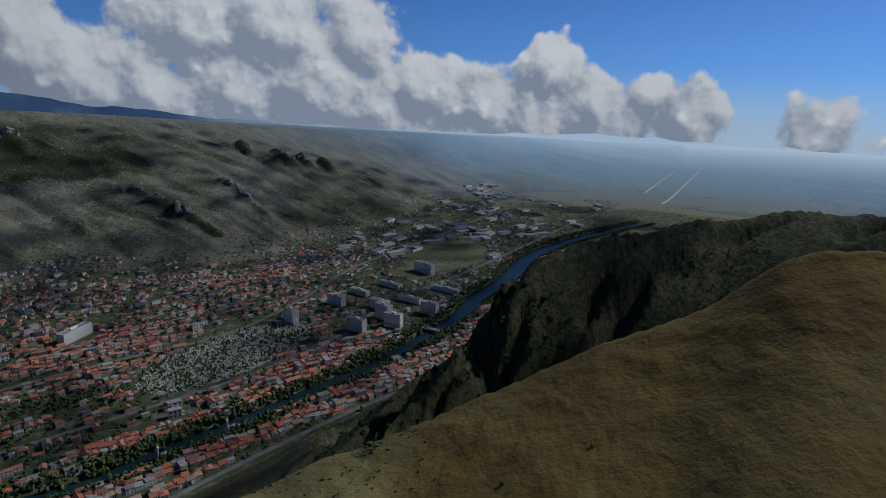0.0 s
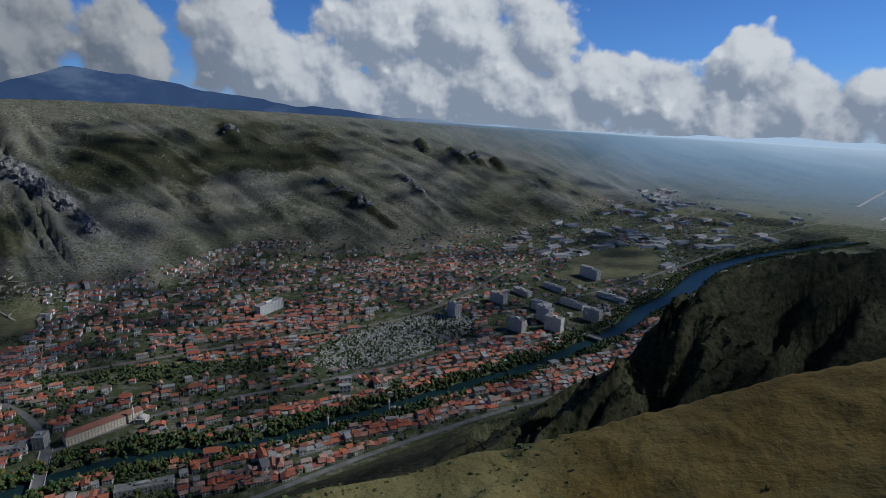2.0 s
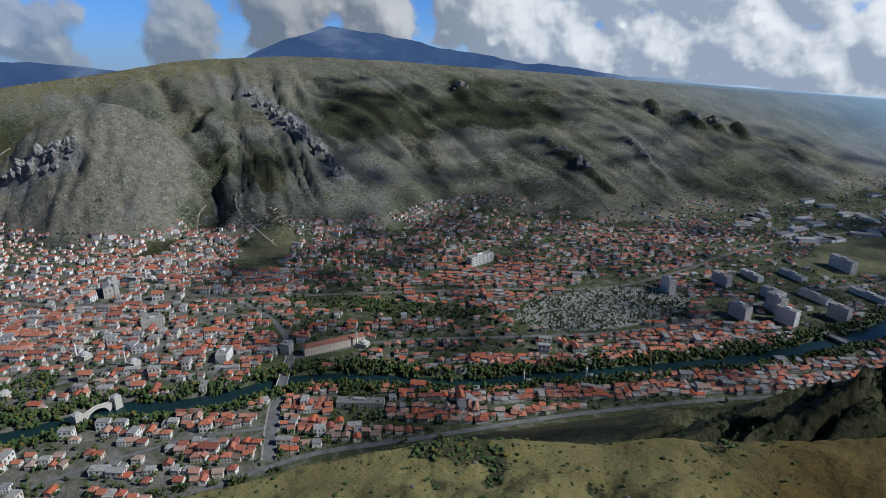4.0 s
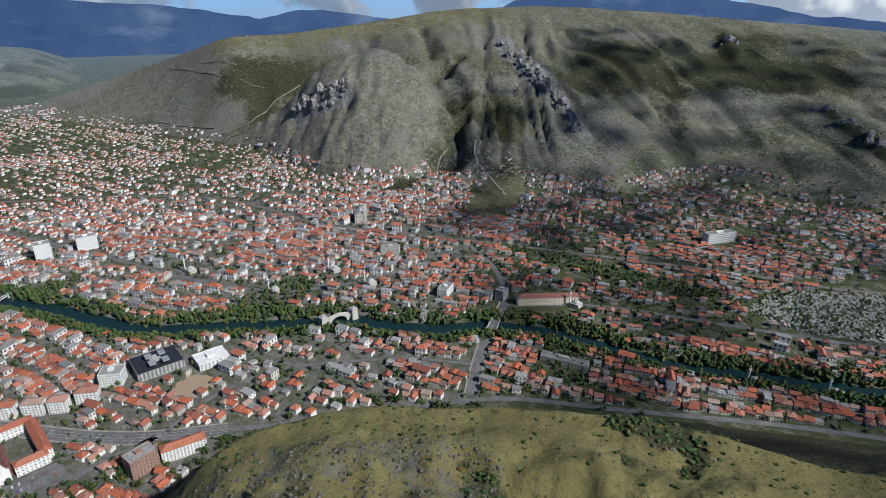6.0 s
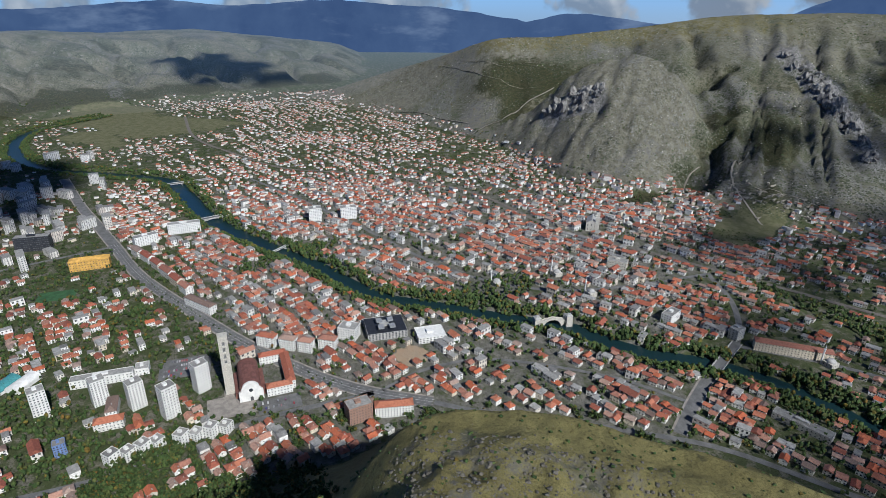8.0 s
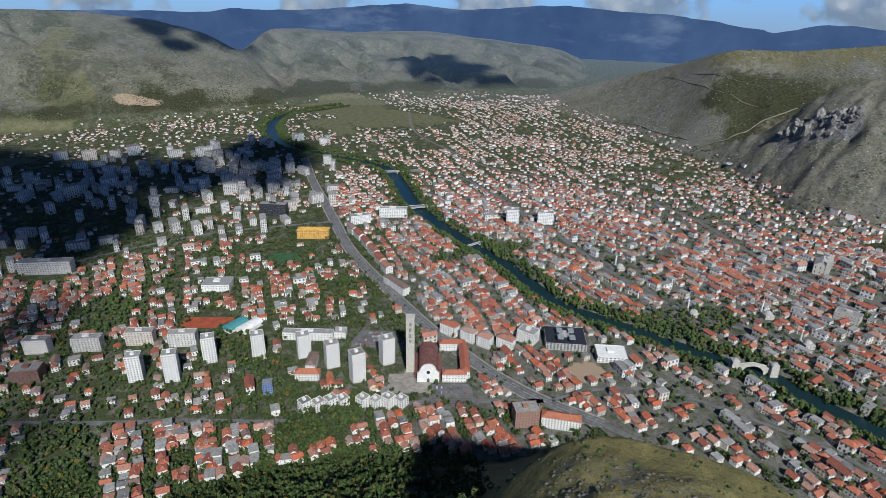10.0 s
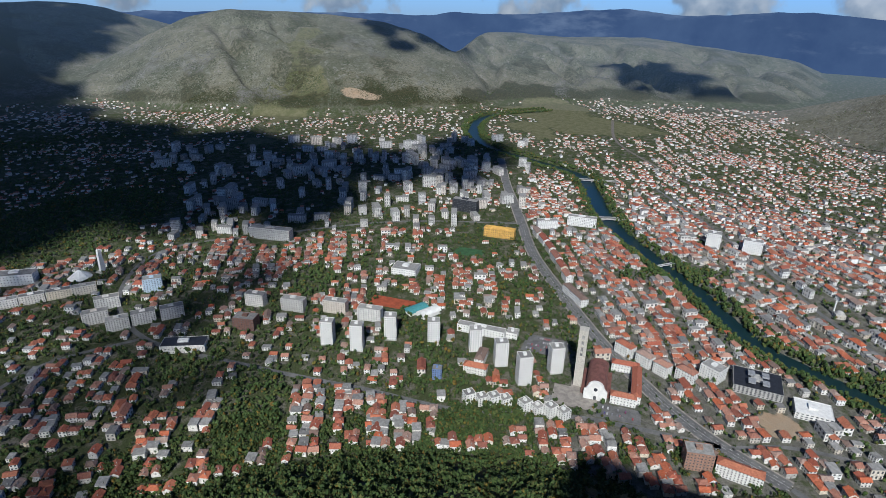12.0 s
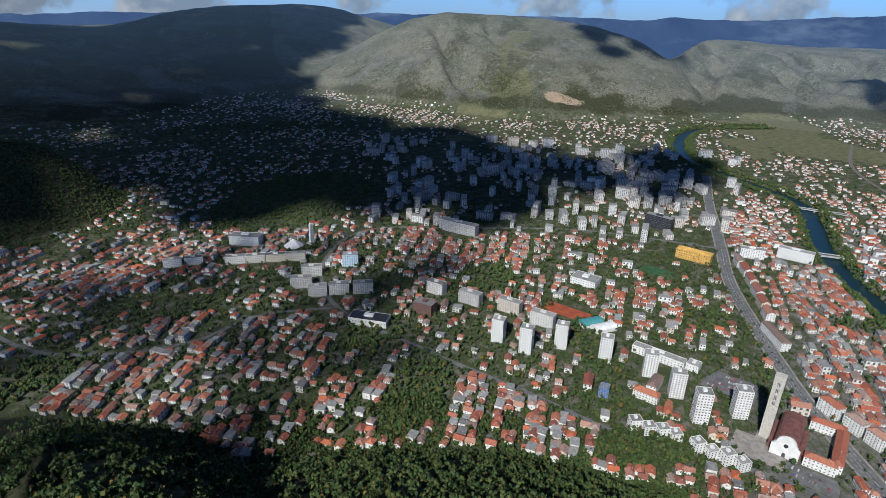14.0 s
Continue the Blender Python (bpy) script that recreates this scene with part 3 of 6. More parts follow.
    # bush on ribs and southern upper slope is partly scrub, partly painted shade
    cover["bush"] = np.clip(on_hill * np.maximum(smooth(az, 98, 112), smooth(az, -100, -130)) + slope_w + gorge * 0.95 + 1.0 * dark * plain_e + on_hill * smooth(fbm(x + 40, y, 46, 4) + 0.7 * fbm(x, y, 22, 3), 0.0, -0.14) * smooth(az, 0, 14) * smooth(az, 96, 70) * smooth(az, 90, 40) * 0.8 + on_hill * 0.8 * smooth(r, br + 4, br + 30) * smooth(az, 50, 35)
                            + plain_e * (0.55 * smooth(fbm(x, y, 420, 4), 0.02, 0.2) * smooth(es, 1.0, 0.6) + 0.46 * smooth(es, 0.12, 0.3) * smooth(es, 0.8, 0.55) * smooth(az, 63, 59.5) * smooth(az, 52, 56.5) + 0.4 * smooth(az, 66, 72) * smooth(az, 88, 80) * smooth(es, 0.35, 0.5) * smooth(es, 0.85, 0.65) + 0.45 * smooth(az, 56, 46) * smooth(es, 0.25, 0.55) * smooth(es, 1.0, 0.85) * smooth(fbm(x, y, 260, 4), -0.12, 0.1)) + 0.55 * slope_n * smooth(fbm(x, y, 130, 5), 0.0, 0.14) + 0.6 * slope_n * smooth(ns, 0.22, 0.1), 0, 1)
    rocky = on_hill * smooth(fbm(x + 15, y, 70, 4), -0.06, 0.06) * smooth(r, 214, 190) * smooth(r, 95, 120) * smooth(az, 46, 60) * smooth(az, 100, 90)
    cover["stone"] = np.clip(crag + 0.36 * rocky + on_spur * (cliff * smooth(ss, step - 0.04, step) * smooth(ss, step + 0.14, step + 0.06) + 0.5 * smooth(fbm(x, y, 90, 4), 0.03, 0.14)) + bank * 0.5 + plain_e * (smooth(gully, 0.5, 0.75) * 0.6 + 0.5 * smooth(fbm(x + 500, y, 230, 5), 0.01, 0.14)) + 0.5 * slope_n * smooth(fbm(x + 90, y, 200, 5), 0.0, 0.2), 0, 1)
    cover["earth"] = 0.0 * x
    cover["gold"] = on_hill * smooth(az, 16, 0)
    cover["field"] = 0.0 * x
    uneven = 2.4 * fbm(x, y, 130, 5)
    for name, (px, py), (ax, ay), turn in PATCHES:
        u, v = x - px, y - py
        c, s_ = math.cos(radians(turn)), math.sin(radians(turn))
        q = np.hypot((u * c + v * s_) / ax, (v * c - u * s_) / ay) + uneven
        cover[name] = np.maximum(cover[name], smooth(q, 1.15, 0.8))
    return z, cover


# Open ground: cover, centre, half sizes, turn.
PATCHES = (
    ("earth", (-1795, -1684), (34, 84), 40), ("field", (-2130, -930), (300, 190), 62), ("field", (-2330, -1150), (300, 150), 40), ("field", (-60, 1640), (110, 190), -20), ("earth", (-1225, 600), (5, 80), 35),
    ("field", (1100, 3300), (800, 900), 0), ("field", (-1620, -1900), (420, 110), 40), ("field", (-1110, 735), (55, 120), 40), ("bush", (-1315, 580), (24, 70), 25), ("earth", (-672, 10), (16, 20), 0),
)


def ground_z(x, y):
    return land(np.array([x], float), np.array([y], float))[0][0]


def sheet(name, mat, ring, spokes, closed=True):
    """A ground mesh on rings and spokes round the hill."""
    rr, aa = np.meshgrid(ring, spokes, indexing="ij")
    x, y = -np.sin(np.radians(aa)) * rr, np.cos(np.radians(aa)) * rr
    z, cover = land(x.ravel(), y.ravel())
    n, m = rr.shape
    i, j = np.meshgrid(np.arange(n - 1), np.arange(m if closed else m - 1), indexing="ij")
    jn = (j + 1) % m
    quads = np.stack([i * m + j, (i + 1) * m + j, (i + 1) * m + jn, i * m + jn], -1).reshape(-1, 4)
    return numbers_mesh(name, np.stack([x.ravel(), y.ravel(), z], 1), quads, mat, cover)


def numbers_mesh(name, verts, faces, mat, cover=None, shade_smooth=True):
    """A mesh straight from arrays of corners and equal-sided faces."""
    me = bpy.data.meshes.new(name)
    verts, faces = np.asarray(verts, np.float32), np.asarray(faces, np.int32)
    count, side = faces.shape
    me.vertices.add(len(verts))
    me.vertices.foreach_set("co", verts.ravel())
    me.loops.add(count * side)
    me.loops.foreach_set("vertex_index", faces.ravel())
    me.polygons.add(count)
    me.polygons.foreach_set("loop_start", np.arange(0, count * side, side, dtype=np.int32))
    me.polygons.foreach_set("use_smooth", np.full(count, shade_smooth))
    for key, values in (cover or {}).items():
        me.attributes.new(key, "FLOAT", "POINT").data.foreach_set("value", np.asarray(values, np.float32))
    me.materials.append(mat)
    me.update(calc_edges=True)
    me.validate()
    return new(name, me)


NEAR_RINGS = np.concatenate([np.geomspace(8, 120, 28), np.linspace(123, 300, 72), np.linspace(304, 456, 34), np.linspace(464, 1500, 100), np.geomspace(1510, 2600, 105)])
SPOKES = np.concatenate([np.arange(-45, 190, 0.33), np.arange(191, 314, 4.0)])
ground = tagged(sheet("ground", M_GROUND, NEAR_RINGS, SPOKES), "valley floor and hillsides of dry grass, scrub and bare rock", "ground", kind="structure")


# Far ground with air haze painted on as blue emission.
M_FAR = bpy.data.materials.new("painted_haze_ground")
M_FAR.use_nodes = True
M_FAR.node_tree.nodes.clear()
fn = Nodes(M_FAR.node_tree)
fpos = fn.add("ShaderNodeNewGeometry").outputs["Position"]
fbase = fn.add("ShaderNodeBsdfPrincipled")
fn.put(fbase, "Base Color", ground_look(fn, fpos))
fn.put(fbase, "Roughness", 0.95)
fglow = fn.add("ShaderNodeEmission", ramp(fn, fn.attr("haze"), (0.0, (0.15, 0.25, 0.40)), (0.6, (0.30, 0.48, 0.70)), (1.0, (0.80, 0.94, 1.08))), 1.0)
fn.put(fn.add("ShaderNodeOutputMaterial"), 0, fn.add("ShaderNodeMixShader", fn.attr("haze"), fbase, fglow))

FAR_RINGS = np.geomspace(2600, 4900, 80)
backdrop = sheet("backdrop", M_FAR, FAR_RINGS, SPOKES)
co = np.zeros(len(backdrop.data.vertices) * 3, np.float32)
backdrop.data.vertices.foreach_get("co", co)
co = co.reshape(-1, 3)
baz, brr = polar(co[:, 0], co[:, 1])
# painted haze share: grows with distance, strongest at low bearings
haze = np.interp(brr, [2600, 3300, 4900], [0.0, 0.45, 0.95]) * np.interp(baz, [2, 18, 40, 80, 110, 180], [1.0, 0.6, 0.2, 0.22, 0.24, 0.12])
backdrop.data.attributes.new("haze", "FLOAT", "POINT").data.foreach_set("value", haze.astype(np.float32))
tagged(backdrop, "far end of the valley with low hills, haze painted on as glow", "backdrop", kind="structure")

# Ranges on the skyline, blue with painted haze: bearing, angle of the top.
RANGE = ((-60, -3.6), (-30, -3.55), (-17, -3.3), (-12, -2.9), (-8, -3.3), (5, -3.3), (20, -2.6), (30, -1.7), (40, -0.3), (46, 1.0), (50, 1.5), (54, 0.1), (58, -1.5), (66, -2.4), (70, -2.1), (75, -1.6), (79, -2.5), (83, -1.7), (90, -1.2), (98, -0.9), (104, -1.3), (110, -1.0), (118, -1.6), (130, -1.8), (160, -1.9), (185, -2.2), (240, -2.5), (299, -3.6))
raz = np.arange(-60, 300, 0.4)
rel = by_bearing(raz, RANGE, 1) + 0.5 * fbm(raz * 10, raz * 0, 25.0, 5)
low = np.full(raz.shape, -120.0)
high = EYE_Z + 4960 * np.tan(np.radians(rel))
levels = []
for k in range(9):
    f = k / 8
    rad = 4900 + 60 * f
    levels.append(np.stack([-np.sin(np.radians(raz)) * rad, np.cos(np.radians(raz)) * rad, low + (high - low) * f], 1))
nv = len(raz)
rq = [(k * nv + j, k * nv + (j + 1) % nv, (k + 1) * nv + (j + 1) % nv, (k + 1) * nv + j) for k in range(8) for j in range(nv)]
# Haze painted as emission: blue tones with paler drifts, palest at low bearings.
M_RANGE = bpy.data.materials.new("painted_haze_range")
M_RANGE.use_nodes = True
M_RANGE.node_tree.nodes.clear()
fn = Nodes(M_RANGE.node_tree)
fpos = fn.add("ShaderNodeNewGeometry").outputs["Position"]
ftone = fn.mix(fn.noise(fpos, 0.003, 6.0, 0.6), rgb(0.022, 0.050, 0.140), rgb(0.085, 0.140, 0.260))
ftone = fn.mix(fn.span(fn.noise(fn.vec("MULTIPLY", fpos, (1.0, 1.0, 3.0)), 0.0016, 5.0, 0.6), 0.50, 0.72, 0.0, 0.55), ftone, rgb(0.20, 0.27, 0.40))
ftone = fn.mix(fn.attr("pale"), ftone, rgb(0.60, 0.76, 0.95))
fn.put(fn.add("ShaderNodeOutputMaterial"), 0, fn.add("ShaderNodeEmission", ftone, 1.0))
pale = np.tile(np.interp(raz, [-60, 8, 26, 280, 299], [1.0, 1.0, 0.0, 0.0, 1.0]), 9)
tagged(numbers_mesh("mountain_backdrop", np.vstack(levels), rq, M_RANGE, {"pale": pale}), "mountain ranges far behind the valley in painted blue haze", "mountains", kind="structure")

# ---------------------------------------------------------------- river, roads
def ribbon(name, mat, points, half, lift, level=None, step=10.0, across=1, clear=0.0):
    """A strip that lies on the land along a line."""
    line, run = line_points(points, step)
    way = np.gradient(line, axis=0)
    way /= np.maximum(np.hypot(way[:, 0], way[:, 1])[:, None], 1e-6)
    side = np.stack([-way[:, 1], way[:, 0]], 1)
    half = np.broadcast_to(half if np.ndim(half) else np.full(len(line), half), (len(line),))
    rows = []
    for k in range(across + 1):
        p = line + side * (half * (2 * k / across - 1))[:, None]
        z = np.full(len(p), level) if level is not None else land(p[:, 0], p[:, 1])[0] + lift
        rows.append(np.column_stack([p, z]))
    v = np.stack(rows, 1)
    if level is None:
        v[:, :, 2] = np.maximum(v[:, :, 2], clear) if clear else v[:, :, 2]
        v[:, :, 2] = v[:, :, 2].max(axis=1, keepdims=True)
    n, m = v.shape[:2]
    q = [(i * m + j, (i + 1) * m + j, (i + 1) * m + j + 1, i * m + j + 1) for i in range(n - 1) for j in range(m - 1)]
    return numbers_mesh(name, v.reshape(-1, 3), q, mat)


RIVER_LINE10, RIVER_RUN10 = line_points(RIVER, 10.0)
tagged(ribbon("water", M_WATER, RIVER, np.interp(RIVER_RUN10, RIVER_RUN, RIVER_HALF) + 9, 0, level=-5.0), "dark blue-green river between wooded banks", "river", kind="structure")

AVENUE = ((-571, 30), (-592, -40), (-618, -95), (-655, -151), (-714, -228), (-808, -329), (-933, -452), (-1058, -545), (-1182, -637), (-1294, -721), (-1500, -860))
HILLROAD = ((-60, 860), (-150, 770), (-236, 669), (-310, 575), (-397, 450), (-470, 350), (-501, 275), (-527, 186), (-549, 91), (-571, 30))
BRROAD = ((-502, 303), (-553, 343), (-612, 394))
CROSS = ((-674, 460), (-720, 490), (-800, 520), (-900, 530))
RAIL = ((362, 2797), (90, 2250), (-61, 1924), (-274, 1521), (-358, 1219), (-440, 1031), (-591, 887), (-807, 664), (-938, 524), (-1043, 402), (-1139, 300), (-1327, 193), (-1450, 60), (-1540, -150), (-1590, -330), (-1736, -488), (-1954, -677), (-2295, -822))
CITY = ((-592, -40), (-540, -190), (-470, -300), (-430, -420), (-380, -560), (-330, -740), (-380, -900), (-520, -1000), (-700, -900), (-900, -760), (-1058, -545))
WESTROAD = ((-330, -740), (-220, -780), (-120, -760), (0, -800), (90, -900), (200, -1200))
EASTROAD = ((-674, 460), (-600, 600), (-480, 720), (-330, 880), (-220, 1060), (-150, 1250), (20, 1500), (200, 1800), (500, 2300), (900, 2800))
OLDTOWN = ((-900, 530), (-860, 380), (-850, 240), (-900, 120), (-1000, 20), (-1130, -80), (-1300, -220), (-1500, -400))
TURNING = ((-597, -30), (-640, 30), (-655, 120), (-610, 260), (-553, 343))
ROADS = [("road", AVENUE, 9.0), ("road", HILLROAD, 4.0), ("road", BRROAD, 7.0), ("road", CROSS, 4.5), ("road", CITY, 4.0), ("road", WESTROAD, 3.5), ("road", EASTROAD, 4.0), ("road", OLDTOWN, 4.0), ("road", TURNING, 3.0)]
ROAD_LINES = []
for name, points, half in ROADS:
    if half >= 5:
        tagged(ribbon("pavement", M_PAVE, points, half + 2.6, 0.36, across=2), "pale paved footways beside the road", "pavement", kind="structure")
    tagged(ribbon(name, M_ASPHALT, points, half, 0.45, across=2), "grey asphalt street between houses", "road", kind="structure")
    ROAD_LINES.append((line_points(points, 8.0)[0], half))
M_BALLAST = plain("ballast", 0.16, 0.14, 0.12, scale=0.2)
tagged(ribbon("railway", M_BALLAST, RAIL, 5.0, 0.9, across=2), "grey railway embankment along the hill foot", "railway", kind="structure")
ROAD_LINES.append((line_points(RAIL, 8.0)[0], 6.0))
for points in (((908, 2940), (1251, 3523)), ((911, 2671), (1444, 3614))):
    tagged(ribbon("runway", M_CONCRETE, points, 6.0, 2.0, across=1, step=30.0), "pale airfield runway on the far plain", "runway", kind="structure")
M_TRACK = plain("pale_gravel", 0.36, 0.32, 0.26, scale=0.1)
TRACKS = ((((-2286, 239), (-2148, 337), (-2132, 452), (-2106, 547), (-2088, 645)), 1.2), (((-2428, 149), (-2247, 232), (-2122, 292), (-2073, 358), (-2018, 442)), 1.2), (((-2448, -129), (-2319, -52), (-2212, 59), (-2115, 126), (-1989, 223)), 2.0),
          (((-1934, 228), (-1933, 288), (-1934, 335), (-1955, 387), (-1976, 451), (-1996, 505)), 3.6), (((-1130, 762), (-1254, 766), (-1337, 791), (-1376, 849)), 2.0), (((-1227, 511), (-1322, 629), (-1383, 707), (-1422, 760)), 2.4), (((-1290, 770), (-1230, 830), (-1150, 900), (-1090, 940)), 1.5))
for points, half in TRACKS:
    tagged(ribbon("track", M_TRACK, points, half, 0.7, step=8.0), "pale gravel track on the hillside", "track", kind="structure")
# Lane marks of the avenue.
marks_v, marks_t = [], []
for line, off in ((line_points(AVENUE, 4.0)[0], 0.0), (line_points(AVENUE, 4.0)[0], 4.5), (line_points(AVENUE, 4.0)[0], -4.5)):
    way = np.gradient(line, axis=0)
    way /= np.hypot(way[:, 0], way[:, 1])[:, None]
    for i in range(0, len(line) - 1, 2 if off else 1):
        p, t_ = line[i], way[i]
        s_ = np.array((-t_[1], t_[0]))
        if np.hypot(*p) > 1200:
            continue
        z = land(np.array([p[0]]), np.array([p[1]]))[0][0] + 0.62
        n0 = len(marks_v)
        for a, b in ((-1.9, -0.12), (1.9, -0.12), (1.9, 0.12), (-1.9, 0.12)):
            q = p + t_ * a + s_ * (b + off)
            marks_v.append((q[0], q[1], z))
        marks_t.append((n0, n0 + 1, n0 + 2, n0 + 3))
tagged(numbers_mesh("lane_markings", marks_v, marks_t, M_WHITE, None, False), "white painted lane marks on the avenue", "lane markings", kind="structure")

# ---------------------------------------------------------------- building kit
OCCUPIED = []                               # places taken by single buildings: x, y, radius
WINDOWS = {}


def mesh_of(name, bm, mat):
    me = bpy.data.meshes.new(name)
    bm.normal_update()
    bm.to_mesh(me)
    bm.free()
    me.materials.append(mat)
    return me


def part(name, bm, mat, parent, label=""):
    """Links a bmesh as one mesh object under a thing or a part."""
    ob = new(name, mesh_of(name, bm, mat))
    ob.parent = parent
    return tagged(ob, label)


def thing(name, x, y, z, turn, label, category, group=""):
    ob = new(name)
    ob.empty_display_size = 1.0
    ob.matrix_basis = pose(x, y, z, 0, 0, turn)
    return tagged(ob, label, category, group)


def box(bm, x0, x1, y0, y1, z0, z1, taper=1.0):
    cx, cy = (x0 + x1) / 2, (y0 + y1) / 2
    lower = [bm.verts.new(p) for p in ((x0, y0, z0), (x1, y0, z0), (x1, y1, z0), (x0, y1, z0))]
    upper = [bm.verts.new((cx + (x - cx) * taper, cy + (y - cy) * taper, z1)) for x, y in ((x0, y0), (x1, y0), (x1, y1), (x0, y1))]
    bm.faces.new(lower[::-1])
    bm.faces.new(upper)
    for i in range(4):
        j = (i + 1) % 4
        bm.faces.new((lower[i], lower[j], upper[j], upper[i]))
    return bm


def boxed(*args, **more):
    return box(bmesh.new(), *args, **more)


def pitched(w, d, z, rise, over=0.6, hip=0.0, thick=0.25):
    """A roof whose ridge runs along x, with eaves; hip: how far the ridge ends draw in."""
    bm = bmesh.new()
    a, b = w / 2 + over, d / 2 + over
    drop = over * rise / (d / 2)
    for lift, flip in ((0.0, True), (thick, False)):
        e = [bm.verts.new(p) for p in ((-a, -b, z - drop + lift), (a, -b, z - drop + lift), (a, b, z - drop + lift), (-a, b, z - drop + lift))]
        r = [bm.verts.new((-a + hip, 0, z + rise + lift)), bm.verts.new((a - hip, 0, z + rise + lift))]
        if flip:
            low_e, low_r = e, r
        else:
            top_e, top_r = e, r
    for e, r, s in ((low_e, low_r, -1), (top_e, top_r, 1)):
        for f in ((e[0], e[1], r[1], r[0]), (e[2], e[3], r[0], r[1])):
            bm.faces.new(f[::s])
        if hip:
            bm.faces.new((e[1], e[2], r[1])[::s])
            bm.faces.new((e[3], e[0], r[0])[::s])
    if hip:
        rim = [(0, 1), (1, 2), (2, 3), (3, 0)]
        for i, j in rim:
            bm.faces.new((low_e[i], low_e[j], top_e[j], top_e[i]))
    else:
        for i, j in ((0, 1), (2, 3)):
            bm.faces.new((low_e[i], low_e[j], top_e[j], top_e[i]))
        for i, k, j in ((1, 1, 2), (3, 0, 0)):
            bm.faces.new((low_e[i], low_r[k], top_r[k], top_e[i]))
            bm.faces.new((low_r[k], low_e[j], top_e[j], top_r[k]))
    return bm


def gabled(w, d, h, rise, base=-3.0):
    """Walls that end in two gables at the ends of the ridge."""
    bm = bmesh.new()
    a, b = w / 2, d / 2
    lo = [bm.verts.new(p) for p in ((-a, -b, base), (a, -b, base), (a, b, base), (-a, b, base))]
    hi = [bm.verts.new(p) for p in ((-a, -b, h), (a, -b, h), (a, b, h), (-a, b, h))]
    top = [bm.verts.new((-a, 0, h + rise)), bm.verts.new((a, 0, h + rise))] if rise else None
    bm.faces.new((lo[0], lo[1], hi[1], hi[0]))
    bm.faces.new((lo[2], lo[3], hi[3], hi[2]))
    if rise:
        bm.faces.new((lo[1], lo[2], hi[2], top[1], hi[1]))
        bm.faces.new((lo[3], lo[0], hi[0], top[0], hi[3]))
    else:
        bm.faces.new((lo[1], lo[2], hi[2], hi[1]))
        bm.faces.new((lo[3], lo[0], hi[0], hi[3]))
    bm.faces.new(hi)
    return bm


def window_mesh(w, h, mat=None):
    """A recess-like window: a frame with a dark pane a little behind it, facing -y."""
    key = (round(w, 2), round(h, 2))
    if key not in WINDOWS:
        bm = boxed(-w / 2, w / 2, -0.06, 0.10, 0, h)
        WINDOWS[key] = mesh_of("window", bm, M_PANE)
    return WINDOWS[key]


def add_windows(parent, w, d, h, storeys, bays, ends, size=(1.3, 1.5), first=1.0, sides=(0, 1, 2, 3), name="window"):
    """Rows of windows: each its own object on the sides that look to the hill, joined on the others and far away."""
    me = window_mesh(*size)
    step = h / storeys
    m = parent.matrix_basis
    far = m.translation.xy.length > 720
    rest_v, rest_t = [], []
    for side in sides:
        turn = pose(0, 0, 0, 0, 0, 90 * side)
        out = (m.to_3x3() @ turn.to_3x3() @ Vector((0, -1, 0))).xy
        shown = out.dot(-m.translation.xy.normalized()) > 0.25 and not far
        count, run, off = (bays, w, d / 2) if side in (0, 2) else (ends, d, w / 2)
        for s in range(storeys):
            for k in range(count):
                place = turn @ pose((k + 0.5) / count * run - run / 2, -off, s * step + first)
                if shown:
                    ob = new(name, me)
                    ob.parent = parent
                    ob.matrix_basis = place
                else:
                    n = len(rest_v)
                    rest_v += [place @ Vector((x * size[0] / 2, -0.06, z * size[1])) for x, z in ((-1, 0), (1, 0), (1, 1), (-1, 1))]
                    rest_t.append((n, n + 1, n + 2, n + 3))
    if rest_t:
        ob = numbers_mesh("glazing", [v[:] for v in rest_v], rest_t, M_PANE, None, False)
        ob.parent = parent
        tagged(ob, kind="stuff")


